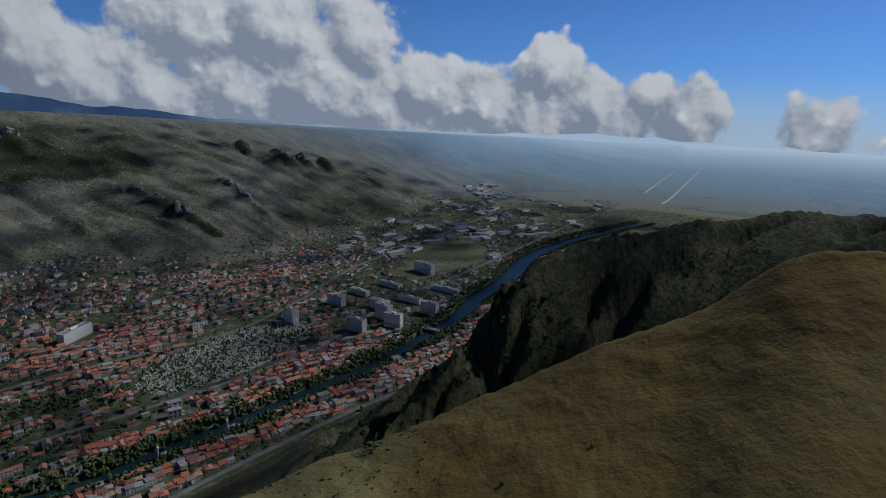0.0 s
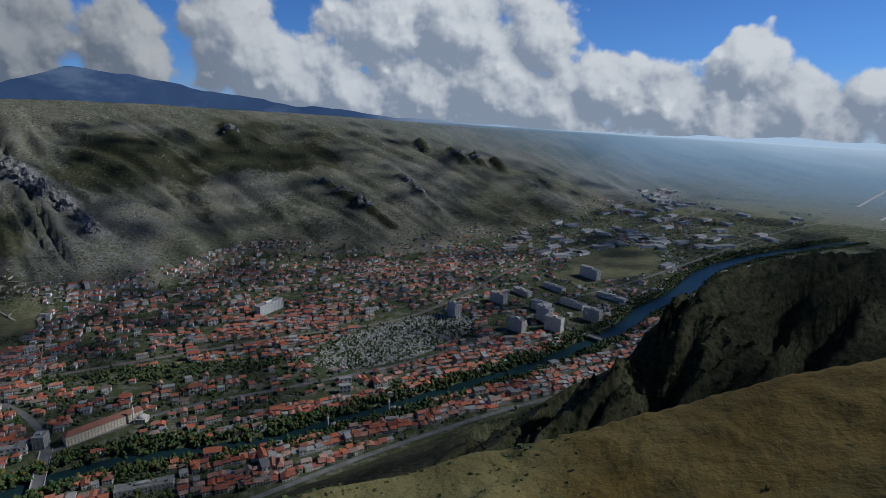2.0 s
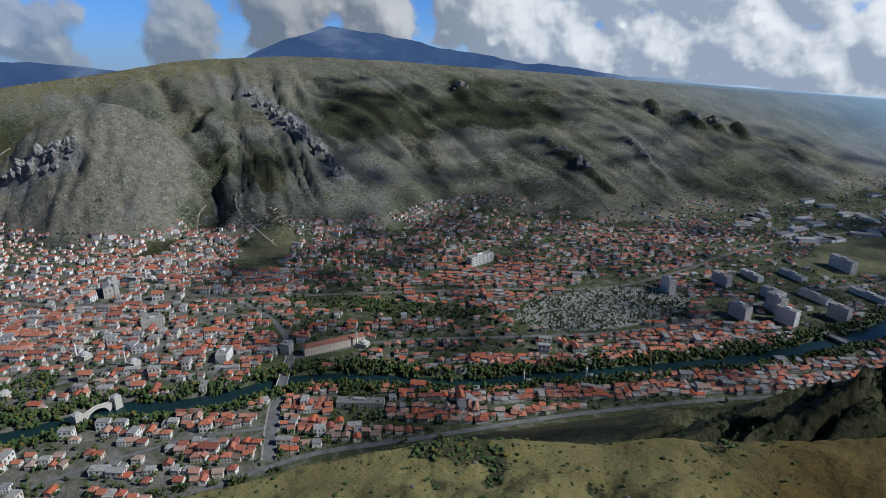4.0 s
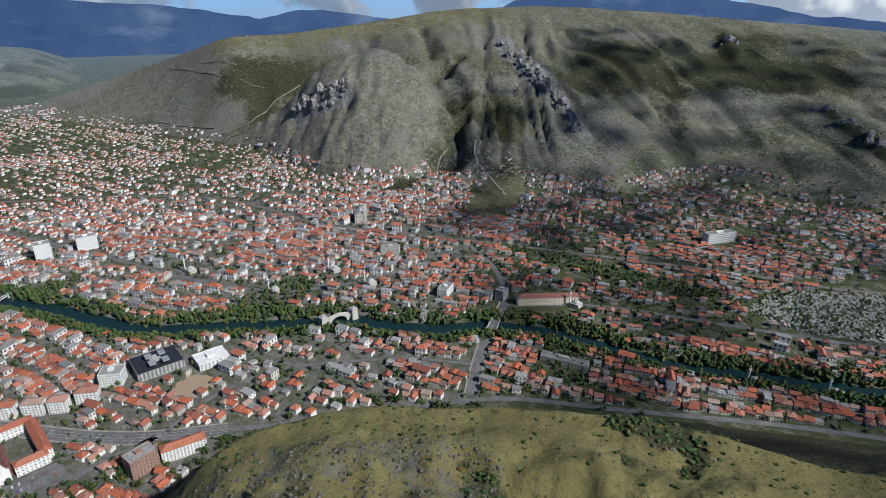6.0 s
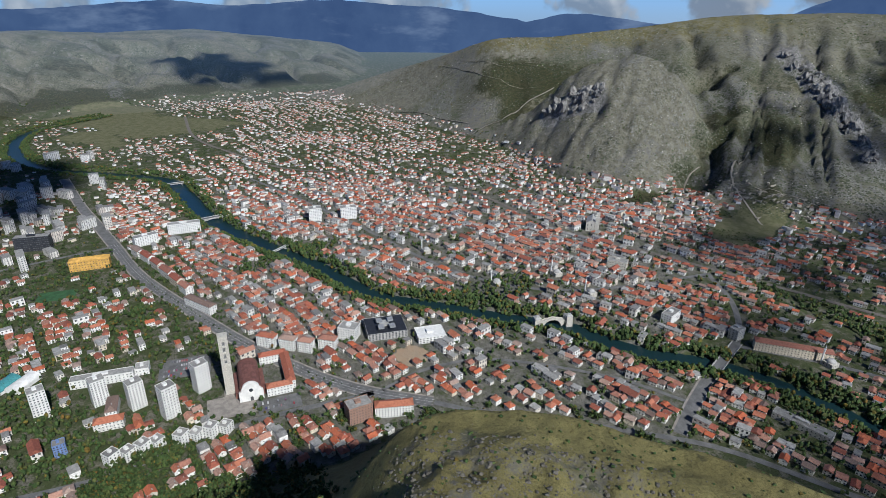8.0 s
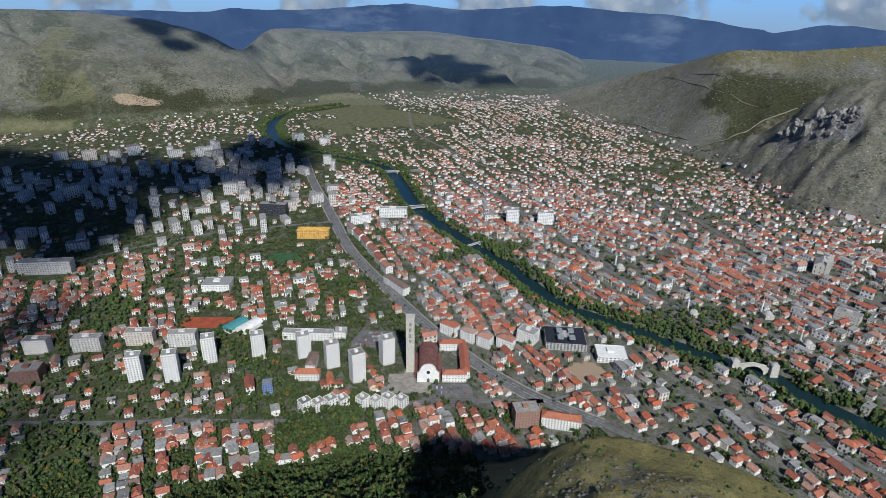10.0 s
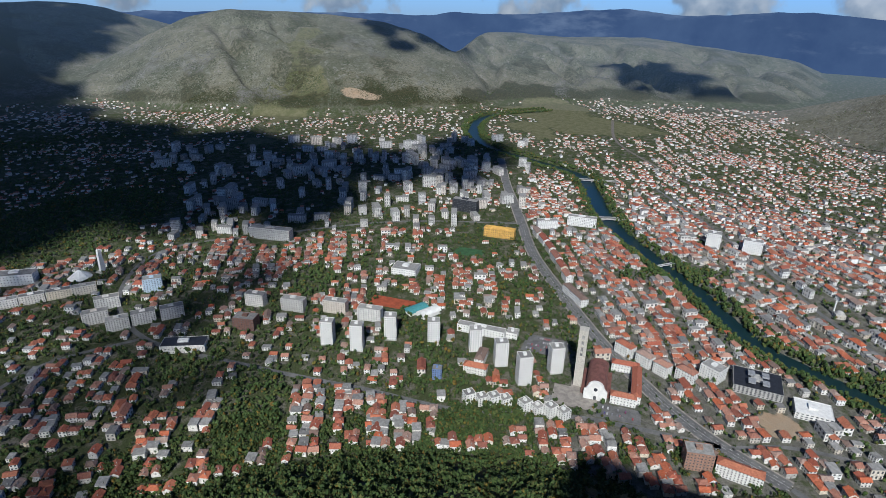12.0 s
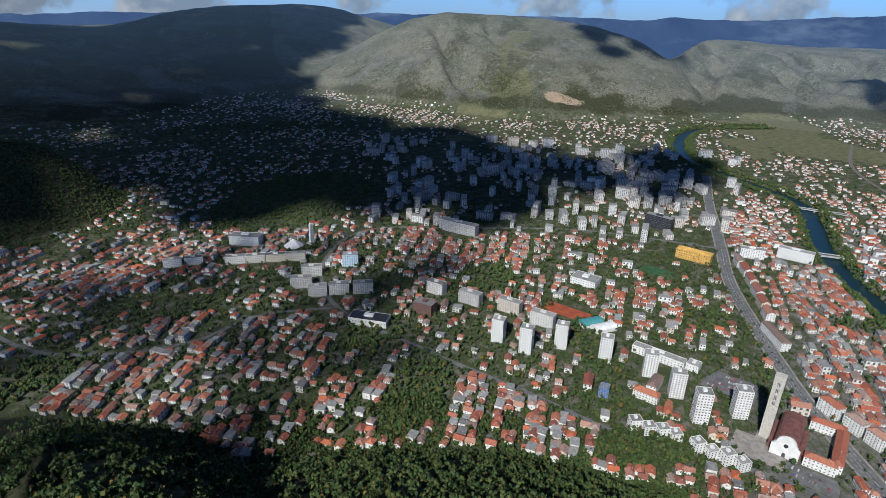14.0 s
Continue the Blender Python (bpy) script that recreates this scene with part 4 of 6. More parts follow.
def building(x, y, turn, w, d, h, label, storeys=4, bays=6, ends=3, roof="flat", rise=3.5, wall=None, cover=None, name="building", category="building", sides=(0, 1, 2, 3), size=(1.4, 1.5), balconies=False, group=""):
    """A single larger building with its roof and its windows."""
    z = ground_z(x, y)
    OCCUPIED.append((x, y, math.hypot(w, d) / 2 + 2))
    b = thing(name, x, y, z, turn, label, category, group)
    wall, cover = wall or M_BLOCK, cover or (M_FLAT if roof == "flat" else M_ROOF)
    part("wall", gabled(w, d, h, rise if roof == "gable" else 0), wall, b)
    if roof == "flat":
        bm = boxed(-w / 2 + 0.35, w / 2 - 0.35, -d / 2 + 0.35, d / 2 - 0.35, h, h + 0.25)
        part("roof", bm, cover, b)
        bm = bmesh.new()
        for a0, a1, b0, b1 in ((-w / 2, w / 2, -d / 2, -d / 2 + 0.3), (-w / 2, w / 2, d / 2 - 0.3, d / 2), (-w / 2, -w / 2 + 0.3, -d / 2 + 0.3, d / 2 - 0.3), (w / 2 - 0.3, w / 2, -d / 2 + 0.3, d / 2 - 0.3)):
            box(bm, a0, a1, b0, b1, h + 0.005, h + 0.8)
        part("parapet", bm, wall, b)
        if min(w, d) > 9:
            part("stairhead", boxed(-w * 0.14, w * 0.1, -d * 0.12, d * 0.2, h + 0.25, h + 2.9), wall, b)
    else:
        part("roof", pitched(w, d, h, rise, hip=(d / 2 if roof == "hip" else 0.0)), cover, b)
        part("chimney", boxed(w * 0.2, w * 0.2 + 0.8, 0.6, 1.4, h + rise * 0.4, h + rise + 1.0), M_CONCRETE, b)
    add_windows(b, w, d, h, storeys, bays, ends, size, sides=sides)
    if balconies:
        for s in range(1, storeys):
            for k in (-1, 1):
                part("balcony", boxed(k * w * 0.27 - 1.6, k * w * 0.27 + 1.6, -d / 2 - 1.2, -d / 2, s * h / storeys, s * h / storeys + 1.1), M_WHITE, b)
    return b

# ---------------------------------------------------------------- single buildings
# The church with its bell tower and convent.
CH = 17.5                                    # turn of the church's front


def church():
    z = 0.0
    t = thing("church", -586, -184, z, 180 - 72, "white church with a maroon vaulted roof and curved front gable", "church")
    t.scale = (0.87, 0.87, 0.9)
    OCCUPIED.append((-615, -194, 40))
    # local x across the front, local y away from it
    half, long, eave, ridge = 14.0, 66.0, 13.0, 25.0
    bm = bmesh.new()
    box(bm, -half, half, -1, long, -2, eave)
    part("wall", bm, M_WHITE, t)
    bm = bmesh.new()
    steps = 10
    rings = []
    for y in (1.2, long + 0.5):
        rings.append([bm.verts.new(((half + 0.5) * math.cos(math.pi * k / steps), y, eave + (ridge - eave) * math.sin(math.pi * k / steps) ** 0.8)) for k in range(steps + 1)])
    for k in range(steps):
        bm.faces.new((rings[0][k], rings[1][k], rings[1][k + 1], rings[0][k + 1]))
    bm.faces.new(rings[0][::-1])
    bm.faces.new(rings[1])
    part("roof", bm, M_DARKROOF, t)
    # the front wall with its stepped round gable
    outline = [(-16, -2), (-16, 15), (-13.5, 16.5), (-12.5, 19)] + [(11.5 * math.cos(a), 19 + 10.5 * math.sin(a)) for a in np.linspace(math.pi, 0, 13)] + [(12.5, 19), (13.5, 16.5), (16, 15), (16, -2)]
    bm = bmesh.new()
    f = [bm.verts.new((x, -2.2, h)) for x, h in outline]
    g_ = [bm.verts.new((x, 1.0, h)) for x, h in outline]
    bm.faces.new(f)
    bm.faces.new(g_[::-1])
    for i in range(len(f)):
        j = (i + 1) % len(f)
        bm.faces.new((f[j], f[i], g_[i], g_[j]))
    part("facade", bm, M_WHITE, t)
    bm = bmesh.new()
    bmesh.ops.create_cone(bm, cap_ends=True, segments=20, radius1=2.6, radius2=2.6, depth=0.3, matrix=pose(0, -2.3, 17, 90))
    part("rose_window", bm, M_PANE, t)
    bm = bmesh.new()
    box(bm, -2.0, 2.0, -2.35, -2.0, -1, 5.0)
    bmesh.ops.create_cone(bm, cap_ends=True, segments=16, radius1=2.0, radius2=2.0, depth=0.3, matrix=pose(0, -2.2, 5.0, 90))
    part("door", bm, M_PANE, t)
    for side in (-1, 1):
        for k in range(6):
            part("window", boxed(side * (half + 0.05) - 0.1, side * (half + 0.05) + 0.1, 8 + 9 * k, 10.5 + 9 * k, 5, 10), M_PANE, t)
    for side in (-1, 1):
        part("aisle", boxed(side * (half + 3) - 3, side * (half + 3) + 3, 8, long - 6, -2, 8.5), M_DARKROOF, t)


church()


def bell_tower():
    t = thing("bell_tower", -601, -213, 0, 180 - 72, "very tall slender pale concrete bell tower with slots", "tower")
    OCCUPIED.append((-601, -213, 12))
    h = 81.0
    for k, x in enumerate((-3.6, 3.6)):
        bm = bmesh.new()
        box(bm, x - 1.7, x + 1.7, -4.6, 4.6, -2, h, 1.0)
        part("pier", bm, M_STONE, t)
    part("core", boxed(-1.9, 1.9, -3.9, 4.2, -2, 44), M_STONE, t)
    for z0, z1 in ((49, 50.5), (57.5, 59.5), (66, 68), (74, h - 0.4)):
        part("bridging_slab", boxed(-1.9, 1.9, -4.3, 4.3, z0, z1), M_STONE, t)
    for z0, z1 in ((44, 49), (50.5, 57.5), (59.5, 66), (68, 74)):
        part("louvre", boxed(-1.9, 1.9, -2.6, 2.6, z0, z1), M_CONCRETE, t)
        for x in (-0.65, 0.65):
            part("slot", boxed(x - 0.3, x + 0.3, -2.75, -2.6, z0 + 0.6, z1 - 0.6), M_PANE, t)
    part("cap", boxed(-5.6, 5.6, -4.9, 4.9, h, h + 0.9), M_STONE, t)
    part("base", boxed(-7.5, 7.5, -6.5, 6.5, -2, 0.9), M_PAVE, t)


bell_tower()
AV = 50.0                                    # turn of streets that follow the avenue
building(-600, -154, 108, 30, 11, 12, "white convent wing with a red tiled roof", 3, 8, 3, "hip", 3.2, M_WHITE, name="convent_wing", category="convent", group="convent")
building(-637, -151, 18, 66, 11, 12, "white convent wing with a red tiled roof", 3, 16, 3, "hip", 3.2, M_WHITE, name="convent_wing", category="convent", group="convent")
building(-667, -176, 108, 34, 11, 12, "white convent wing with a red tiled roof", 3, 9, 3, "hip", 3.2, M_WHITE, name="convent_wing", category="convent", group="convent")

# Apartment towers in the park-like district.
for x, y, h, turn in ((-478, -530, 36, 30), (-492, -488, 39, 28), (-541, -470, 37, 25), (-567, -414, 37, 22), (-590, -360, 33, 20), (-581, -314, 35, 18), (-563, -270, 41, 14), (-610, -249, 38, 15)):
    building(x, y, 180 - turn - 30, 17, 15, h, "tall white apartment tower with rows of windows", 11, 5, 4, wall=M_WHITE, size=(1.6, 1.5), name="apartment_tower", category="apartment block", group="apartment towers", balconies=False)
# Stepped low blocks beside them.
for k, (x, y) in enumerate(((-489, -303), (-496, -290), (-503, -277), (-511, -266))):
    building(x, y, 150, 13, 12, 14 - (k % 2) * 3, "low white apartment block with a flat roof", 4, 3, 3, wall=M_WHITE, name="apartment_block", category="apartment block", group="stepped apartment blocks")
for k, (x, y) in enumerate(((-516, -242), (-521, -228), (-527, -214), (-532, -200))):
    building(x, y, 160, 13, 12, 14 - (k % 2) * 3, "low white apartment block with a flat roof", 4, 3, 3, wall=M_WHITE, name="apartment_block", category="apartment block", group="stepped apartment blocks")
building(-630, -375, 106, 70, 13, 11, "long white school building with a pale flat roof", 3, 16, 3, wall=M_WHITE, name="school", category="school")
building(-650, -335, 106, 16, 16, 9, "low white annexe with a pale roof", 2, 4, 4, wall=M_WHITE, name="annexe", category="building")
building(-545, -330, 108, 30, 12, 11, "L-shaped ochre house with an orange tiled roof", 3, 8, 3, "hip", 4.0, M_WALL, name="house", category="house")
building(-572, -338, 18, 30, 12, 11, "ochre house wing with an orange tiled roof", 3, 8, 3, "hip", 4.0, M_WALL, name="house", category="house")
building(-505, -362, 120, 12, 11, 15, "blue and white painted house", 5, 4, 3, wall=M_BLUE, name="house", category="house")
# Along the avenue.
for x, y, w in ((-705, -190, 26), (-697, -160, 22), (-690, -135, 20), (-694, -106, 24)):
    building(x, y, 72, w, 13, 17, "white apartment house with balconies and red roof", 5, 6, 3, "hip", 3.0, M_WHITE, name="apartment_house", category="apartment block", balconies=True, group="avenue apartment houses")
building(-722, -80, 72, 26, 20, 18, "white modern building with a flat roof", 5, 7, 5, wall=M_WHITE, name="office", category="building")
building(-547, -55, 115, 28, 18, 22, "brick and concrete block with a flat roof", 6, 8, 4, wall=plain("brown_brick", 0.33, 0.2, 0.15), name="office", category="building")
building(-553, -15, 95, 44, 13, 15, "white apartment house with a red tiled roof", 5, 13, 3, "hip", 3.2, M_WHITE, name="apartment_house", category="apartment block")
building(-812, -312, 54, 60, 13, 14, "long white house with an orange tiled roof", 4, 15, 3, "hip", 3.4, M_WHITE, name="apartment_house", category="apartment block")
building(-965, -545, 108, 62, 18, 18, "yellow ochre school with three storeys", 4, 14, 4, "hip", 4.0, M_YELLOW, M_YELLOW, name="school", category="school")
for x, y, w in ((-1015, -485, 30), (-990, -458, 34), (-960, -430, 30), (-928, -402, 34), (-897, -376, 30), (-868, -352, 26)):
    building(x, y, 44, w, 13, 13, "pale street house with a red tiled roof", 4, 8, 3, "gable", 3.5, M_WALL, name="street_house", category="house", group="avenue street houses")
building(-1130, -440, 108, 60, 16, 20, "long white hotel by the river", 6, 16, 4, wall=M_WHITE, name="hotel", category="hotel")
building(-1070, -492, 128, 42, 16, 18, "white apartment slab with a flat roof", 6, 10, 4, wall=M_WHITE, name="apartment_slab", category="apartment block")
building(-1050, -685, 101, 58, 18, 27, "dark glass office slab with pale bands", 7, 16, 4, wall=M_BLACKROOF, size=(2.6, 1.6), name="office", category="building")
building(-1184, -188, 102, 26, 20, 30, "white office tower with a flat roof", 9, 7, 5, wall=M_WHITE, name="office_tower", category="building")
building(-1200, -120, 102, 34, 18, 26, "white office tower with a flat roof", 8, 9, 5, wall=M_WHITE, name="office_tower", category="building")
building(-720, -588, 110, 44, 30, 12, "flat-roofed white school block", 3, 10, 6, wall=M_WHITE, name="school", category="school")
building(-676, -893, 114, 84, 18, 22, "long white hospital slab", 6, 20, 4, wall=M_BLOCK, name="hospital", category="hospital")
building(-295, -1062, 139, 58, 24, 18, "white terraced civic building", 4, 12, 5, wall=M_WHITE, name="civic_building", category="building")
for x, y, w in ((-250, -984, 34), (-282, -970, 34), (-314, -955, 34), (-345, -940, 34)):
    building(x, y, 154, w, 12, 14, "cream apartment row with a flat roof", 4, 9, 3, wall=M_WALL, name="apartment_row", category="apartment block", group="apartment rows")
for x, y, w in ((-155, -1029, 30), (-188, -1019, 30)):
    building(x, y, 163, w, 12, 14, "cream apartment row with a flat roof", 4, 8, 3, wall=M_WALL, name="apartment_row", category="apartment block", group="apartment rows")
building(-417, -866, 148, 28, 16, 22, "pale blue apartment block", 7, 7, 4, wall=plain("pale_blue_render", 0.42, 0.52, 0.62), name="apartment_block", category="apartment block")
building(-350, -672, 132, 58, 24, 11, "long hall with a dark roof", 2, 12, 5, wall=M_WALL, cover=M_BLACKROOF, name="hall", category="building")
building(-436, -654, 117, 32, 20, 18, "dark brick block with a flat roof", 5, 8, 4, wall=plain("dark_brick", 0.14, 0.075, 0.06), name="office", category="building")
for x, y, w in ((-322, -793, 30), (-354, -782, 32), (-388, -764, 32), (-312, -836, 34), (-344, -866, 34)):
    building(x, y, 154, w, 14, 18, "grey apartment block with white bands", 6, 9, 3, name="apartment_block", category="apartment block", group="grey apartment blocks")
for x, y, w in ((-487, -697, 30), (-512, -639, 36), (-547, -585, 36), (-562, -528, 36)):
    building(x, y, 113, w, 14, 20, "white apartment block with a flat roof", 6, 9, 3, name="apartment_block", category="apartment block", group="white apartment blocks")
# The shopping centre with a dark and a white wing.
building(-735, -30, 102, 56, 46, 10.5, "grey shopping centre wing with a black flat roof", 4, 12, 14, wall=M_CONCRETE, cover=M_BLACKROOF, name="shopping_centre", category="shopping centre", size=(2.2, 1.8))
building(-716, 34, 102, 40, 30, 9, "white shopping centre wing with a flat roof", 3, 8, 8, wall=M_WHITE, cover=M_WHITE, name="shopping_centre", category="shopping centre", size=(2.6, 1.4))
for dx, dy in ((-8, -14), (8, -14), (-8, 4), (8, 4)):
    u = Matrix.Rotation(radians(102), 3, "Z") @ Vector((dx, dy, 0))
    ob = tagged(new("rooftop_unit", mesh_of("rooftop_unit", boxed(-4, 4, -5, 5, 0, 2.2), M_STEEL)), "grey rooftop ventilation unit on the shopping centre", "ventilation unit", "rooftop units")
    ob.matrix_basis = pose(-735 + u.x, -30 + u.y, ground_z(-735, -30) + 15.25, 0, 0, 102)
# East bank.
building(-650, 526, 67, 96, 14, 14, "long cream house with an orange tiled roof", 4, 24, 3, "hip", 3.6, M_WALL, name="barracks_house", category="building")
building(-694, 470, 120, 18, 14, 17, "ruined grey corner house", 5, 4, 3, wall=M_CONCRETE, name="corner_house", category="building")
building(-505, 447, 39, 62, 14, 8, "long low grey market hall", 2, 14, 3, wall=M_CONCRETE, name="market_hall", category="building")
building(-748, 397, 130, 30, 16, 14, "white house with a flat roof", 4, 8, 4, wall=M_WHITE, name="house", category="house")
building(-705, 985, 80, 66, 16, 20, "unfinished white concrete building", 5, 16, 4, wall=M_WHITE, size=(2.6, 2.6), name="concrete_shell", category="building")
building(-935, 379, 60, 34, 20, 14, "grey public hall with a pale roof", 3, 8, 5, wall=M_STONE, name="hall", category="building")
for x, y, w, h, turn in ((-336, 1100, 30, 30, 40), (-269, 1215, 40, 22, 30), (-172, 1200, 44, 20, 30), (-93, 1480, 60, 26, 40), (-198, 1070, 36, 26, 30), (-130, 1100, 36, 28, 20), (-62, 1180, 36, 26, 25), (-155, 1140, 38, 32, 40), (-110, 1250, 60, 12, 30), (-30, 1330, 70, 10, 30), (-230, 1290, 50, 12, 35), (-165, 1350, 60, 11, 35)):
    building(x, y, 180 - turn, w, 15, h, "pale apartment slab by the river bend", max(3, int(h / 3.2)), max(4, int(w / 4)), 3, name="apartment_slab", category="apartment block", group="southern apartment slabs", sides=(0, 1, 3))


def gabled_church():
    t = thing("church", -1122, 388, ground_z(-1122, 388), 160, "pale stone church under repair on the slope", "church")
    OCCUPIED.append((-1122, 388, 30))
    part("wall", gabled(36, 22, 18, 7), M_STONE, t)
    part("roof", pitched(36, 22, 18, 7), M_CONCRETE, t)
    for x in (-15, 15):
        part("turret", boxed(x - 4, x + 4, -15, -7, -3, 30), M_STONE, t)
    add_windows(t, 36, 22, 18, 2, 6, 3, (1.6, 4.0), 2.5)


gabled_church()


def minaret(x, y, h=30.0):
    t = thing("mosque", x, y, ground_z(x, y), 20, "small stone mosque with a slender white minaret", "mosque", "mosques")
    OCCUPIED.append((x, y, 13))
    part("hall", boxed(-7, 7, -7, 7, -2, 7), M_STONE, t)
    bm = bmesh.new()
    bmesh.ops.create_uvsphere(bm, u_segments=20, v_segments=12, radius=6.2, matrix=Matrix.Translation((0, 0, 7)) @ Matrix.Diagonal((1, 1, 0.75, 1)))
    part("dome", bm, M_CONCRETE, t)
    for name, z0, z1, r0, r1 in (("shaft", -1, h * 0.72, 1.25, 1.05), ("balcony", h * 0.72, h * 0.76, 1.3, 2.0), ("upper_shaft", h * 0.76, h * 0.88, 0.95, 0.9), ("spire", h * 0.88, h, 1.1, 0.05)):
        bm = bmesh.new()
        bmesh.ops.create_cone(bm, cap_ends=True, segments=12, radius1=r0, radius2=r1, depth=z1 - z0, matrix=Matrix.Translation((-8.6, -6, (z0 + z1) / 2)))
        part(name, bm, M_WHITE if name != "spire" else M_STEEL, t)
    add_windows(t, 14, 14, 6.5, 1, 3, 3, (1.0, 2.2), 2.5)


for x, y in ((-303, 708), (-370, 650), (-872, 152), (-905, 262), (-620, 560), (-1010, 40), (-1130, 470), (-830, 300)):
    minaret(x, y)


def monument():
    t = thing("monument", -401, -998, ground_z(-401, -998), 20, "tall white slab monument", "monument")
    OCCUPIED.append((-401, -998, 12))
    part("slab", boxed(-5, 5, -2.5, 2.5, -1, 40, 0.7), M_WHITE, t)
    part("base", boxed(-9, 9, -7, 7, -1, 2), M_STONE, t)
    t = thing("pavilion", -365, -1000, ground_z(-365, -1000), 20, "white tent-like pavilion roof", "pavilion")
    OCCUPIED.append((-365, -1000, 22))
    bm = bmesh.new()
    bmesh.ops.create_cone(bm, cap_ends=True, segments=8, radius1=19, radius2=1.2, depth=13, matrix=Matrix.Translation((0, 0, 9)))
    part("roof", bm, M_WHITE, t)
    part("hall", boxed(-13, 13, -13, 13, -1, 3.5), M_CONCRETE, t)


monument()


# ---------------------------------------------------------------- bridges
def bridge(x0, y0, x1, y1, wide, label, deck=0.6, piers=2, mat=None, arch=False):
    mat = mat or M_CONCRETE
    dx, dy = x1 - x0, y1 - y0
    run = math.hypot(dx, dy)
    t = thing("bridge", (x0 + x1) / 2, (y0 + y1) / 2, 0, math.degrees(math.atan2(dy, dx)), label, "bridge", "bridges")
    OCCUPIED.append(((x0 + x1) / 2, (y0 + y1) / 2, run / 2))
    a = run / 2 + 6
    part("deck", boxed(-a, a, -wide / 2, wide / 2, deck - 1.2, deck), mat, t)
    part("roadway", boxed(-a, a, -wide / 2 + 1.4, wide / 2 - 1.4, deck + 0.004, deck + 0.05), M_ASPHALT, t)
    for s in (-1, 1):
        part("railing", boxed(-a, a, s * wide / 2 - 0.15, s * wide / 2 + 0.15, deck, deck + 1.1), M_STEEL if wide < 8 else M_CONCRETE, t)
    for k in range(piers):
        x = (k + 1) / (piers + 1) * run - run / 2
        part("pier", boxed(x - 1, x + 1, -wide / 2 + 0.8, wide / 2 - 0.8, -13, deck - 1.2), mat, t)
    if arch:
        bm = bmesh.new()
        n = 16
        top, low = [], []
        for y in (-wide / 2 + 0.3, wide / 2 - 0.3):
            top.append([bm.verts.new(((2 * k / n - 1) * run / 2, y, deck - 1.2)) for k in range(n + 1)])
            low.append([bm.verts.new(((2 * k / n - 1) * run / 2, y, deck - 2.2 - 7.5 * (2 * k / n - 1) ** 2)) for k in range(n + 1)])
        for k in range(n):
            bm.faces.new((low[0][k], low[0][k + 1], top[0][k + 1], top[0][k]))
            bm.faces.new((low[1][k + 1], low[1][k], top[1][k], top[1][k + 1]))
            bm.faces.new((low[0][k + 1], low[0][k], low[1][k], low[1][k + 1]))
        part("arch", bm, mat, t)
    return t


bridge(-104, 1118, -3, 1069, 13, "pale concrete road bridge over the river", piers=2)
bridge(-676, 461, -614, 398, 14, "grey concrete road bridge with pale kerbs", piers=0, arch=True)
bridge(-1026, -243, -1074, -213, 5, "slender pale footbridge over the wooded river", piers=1, mat=M_WHITE)
bridge(-1190, -440, -1232, -378, 12, "pale arched concrete road bridge", piers=0, arch=True)
bridge(-1448, -586, -1492, -500, 12, "pale concrete road bridge upstream", piers=2)


def old_bridge():
    t = thing("stone_bridge", -746, 216, 0, 100, "old humpbacked stone arch bridge with gate towers", "bridge")
    OCCUPIED.append((-746, 216, 24))
    n, half = 20, 14.5
    bm = bmesh.new()
    top, low = [], []
    for y in (-2.4, 2.4):
        top.append([bm.verts.new(((2 * k / n - 1) * (half + 9), y, 4.2 + 5.0 * (1 - abs(2 * k / n - 1)))) for k in range(n + 1)])
        low.append([bm.verts.new(((2 * k / n - 1) * half * (1.0 if abs(2 * k / n - 1) < 0.99 else 1.0), y, -7 + 13.4 * math.sqrt(max(0.0, 1 - (2 * k / n - 1) ** 2)))) for k in range(n + 1)])
    for k in range(n):
        bm.faces.new((low[0][k], low[0][k + 1], top[0][k + 1], top[0][k]))
        bm.faces.new((low[1][k + 1], low[1][k], top[1][k], top[1][k + 1]))
        bm.faces.new((low[0][k + 1], low[0][k], low[1][k], low[1][k + 1]))
        bm.faces.new((top[0][k], top[0][k + 1], top[1][k + 1], top[1][k]))
    part("arch", bm, M_STONE, t)
    for y in (-2.3, 2.3):
        bm = bmesh.new()
        for k in range(n):
            a, b = (2 * k / n - 1), (2 * (k + 1) / n - 1)
            z0, z1 = 4.2 + 5 * (1 - abs(a)), 4.2 + 5 * (1 - abs(b))
            v = [bm.verts.new(p) for p in ((a * 23.5, y, z0), (b * 23.5, y, z1), (b * 23.5, y, z1 + 1), (a * 23.5, y, z0 + 1))]
            w_ = [bm.verts.new((p.co.x, y + 0.3, p.co.z)) for p in v]
            bm.faces.new(v[::-1])
            bm.faces.new(w_)
            bm.faces.new((v[3], v[2], w_[2], w_[3])[::-1])
        part("parapet", bm, M_STONE, t)
    for x, h in ((-25, 14), (25, 12)):
        tower = part("gate_tower", boxed(x - 5, x + 5, -8, 4, -8, h, 0.9), M_STONE, t)
        part("tower_roof", boxed(x - 5, x + 5, -8, 4, h, h + 2.5, 0.25), M_CONCRETE, tower)


old_bridge()


# ---------------------------------------------------------------- open places
def slab(name, mat, cx, cy, turn, w, d, label, category, high=0.5, kind="structure"):
    z = ground_z(cx, cy)
    ob = new(name, mesh_of(name, boxed(-w / 2, w / 2, -d / 2, d / 2, -2.0, high), mat))
    ob.matrix_basis = pose(cx, cy, z, 0, 0, turn)
    OCCUPIED.append((cx, cy, math.hypot(w, d) / 2 * 0.85))
    return tagged(ob, label, category, kind=kind)


slab("pavement", M_PAVE, -575, -205, 108, 54, 40, "brown paved church square", "square", 0.55)
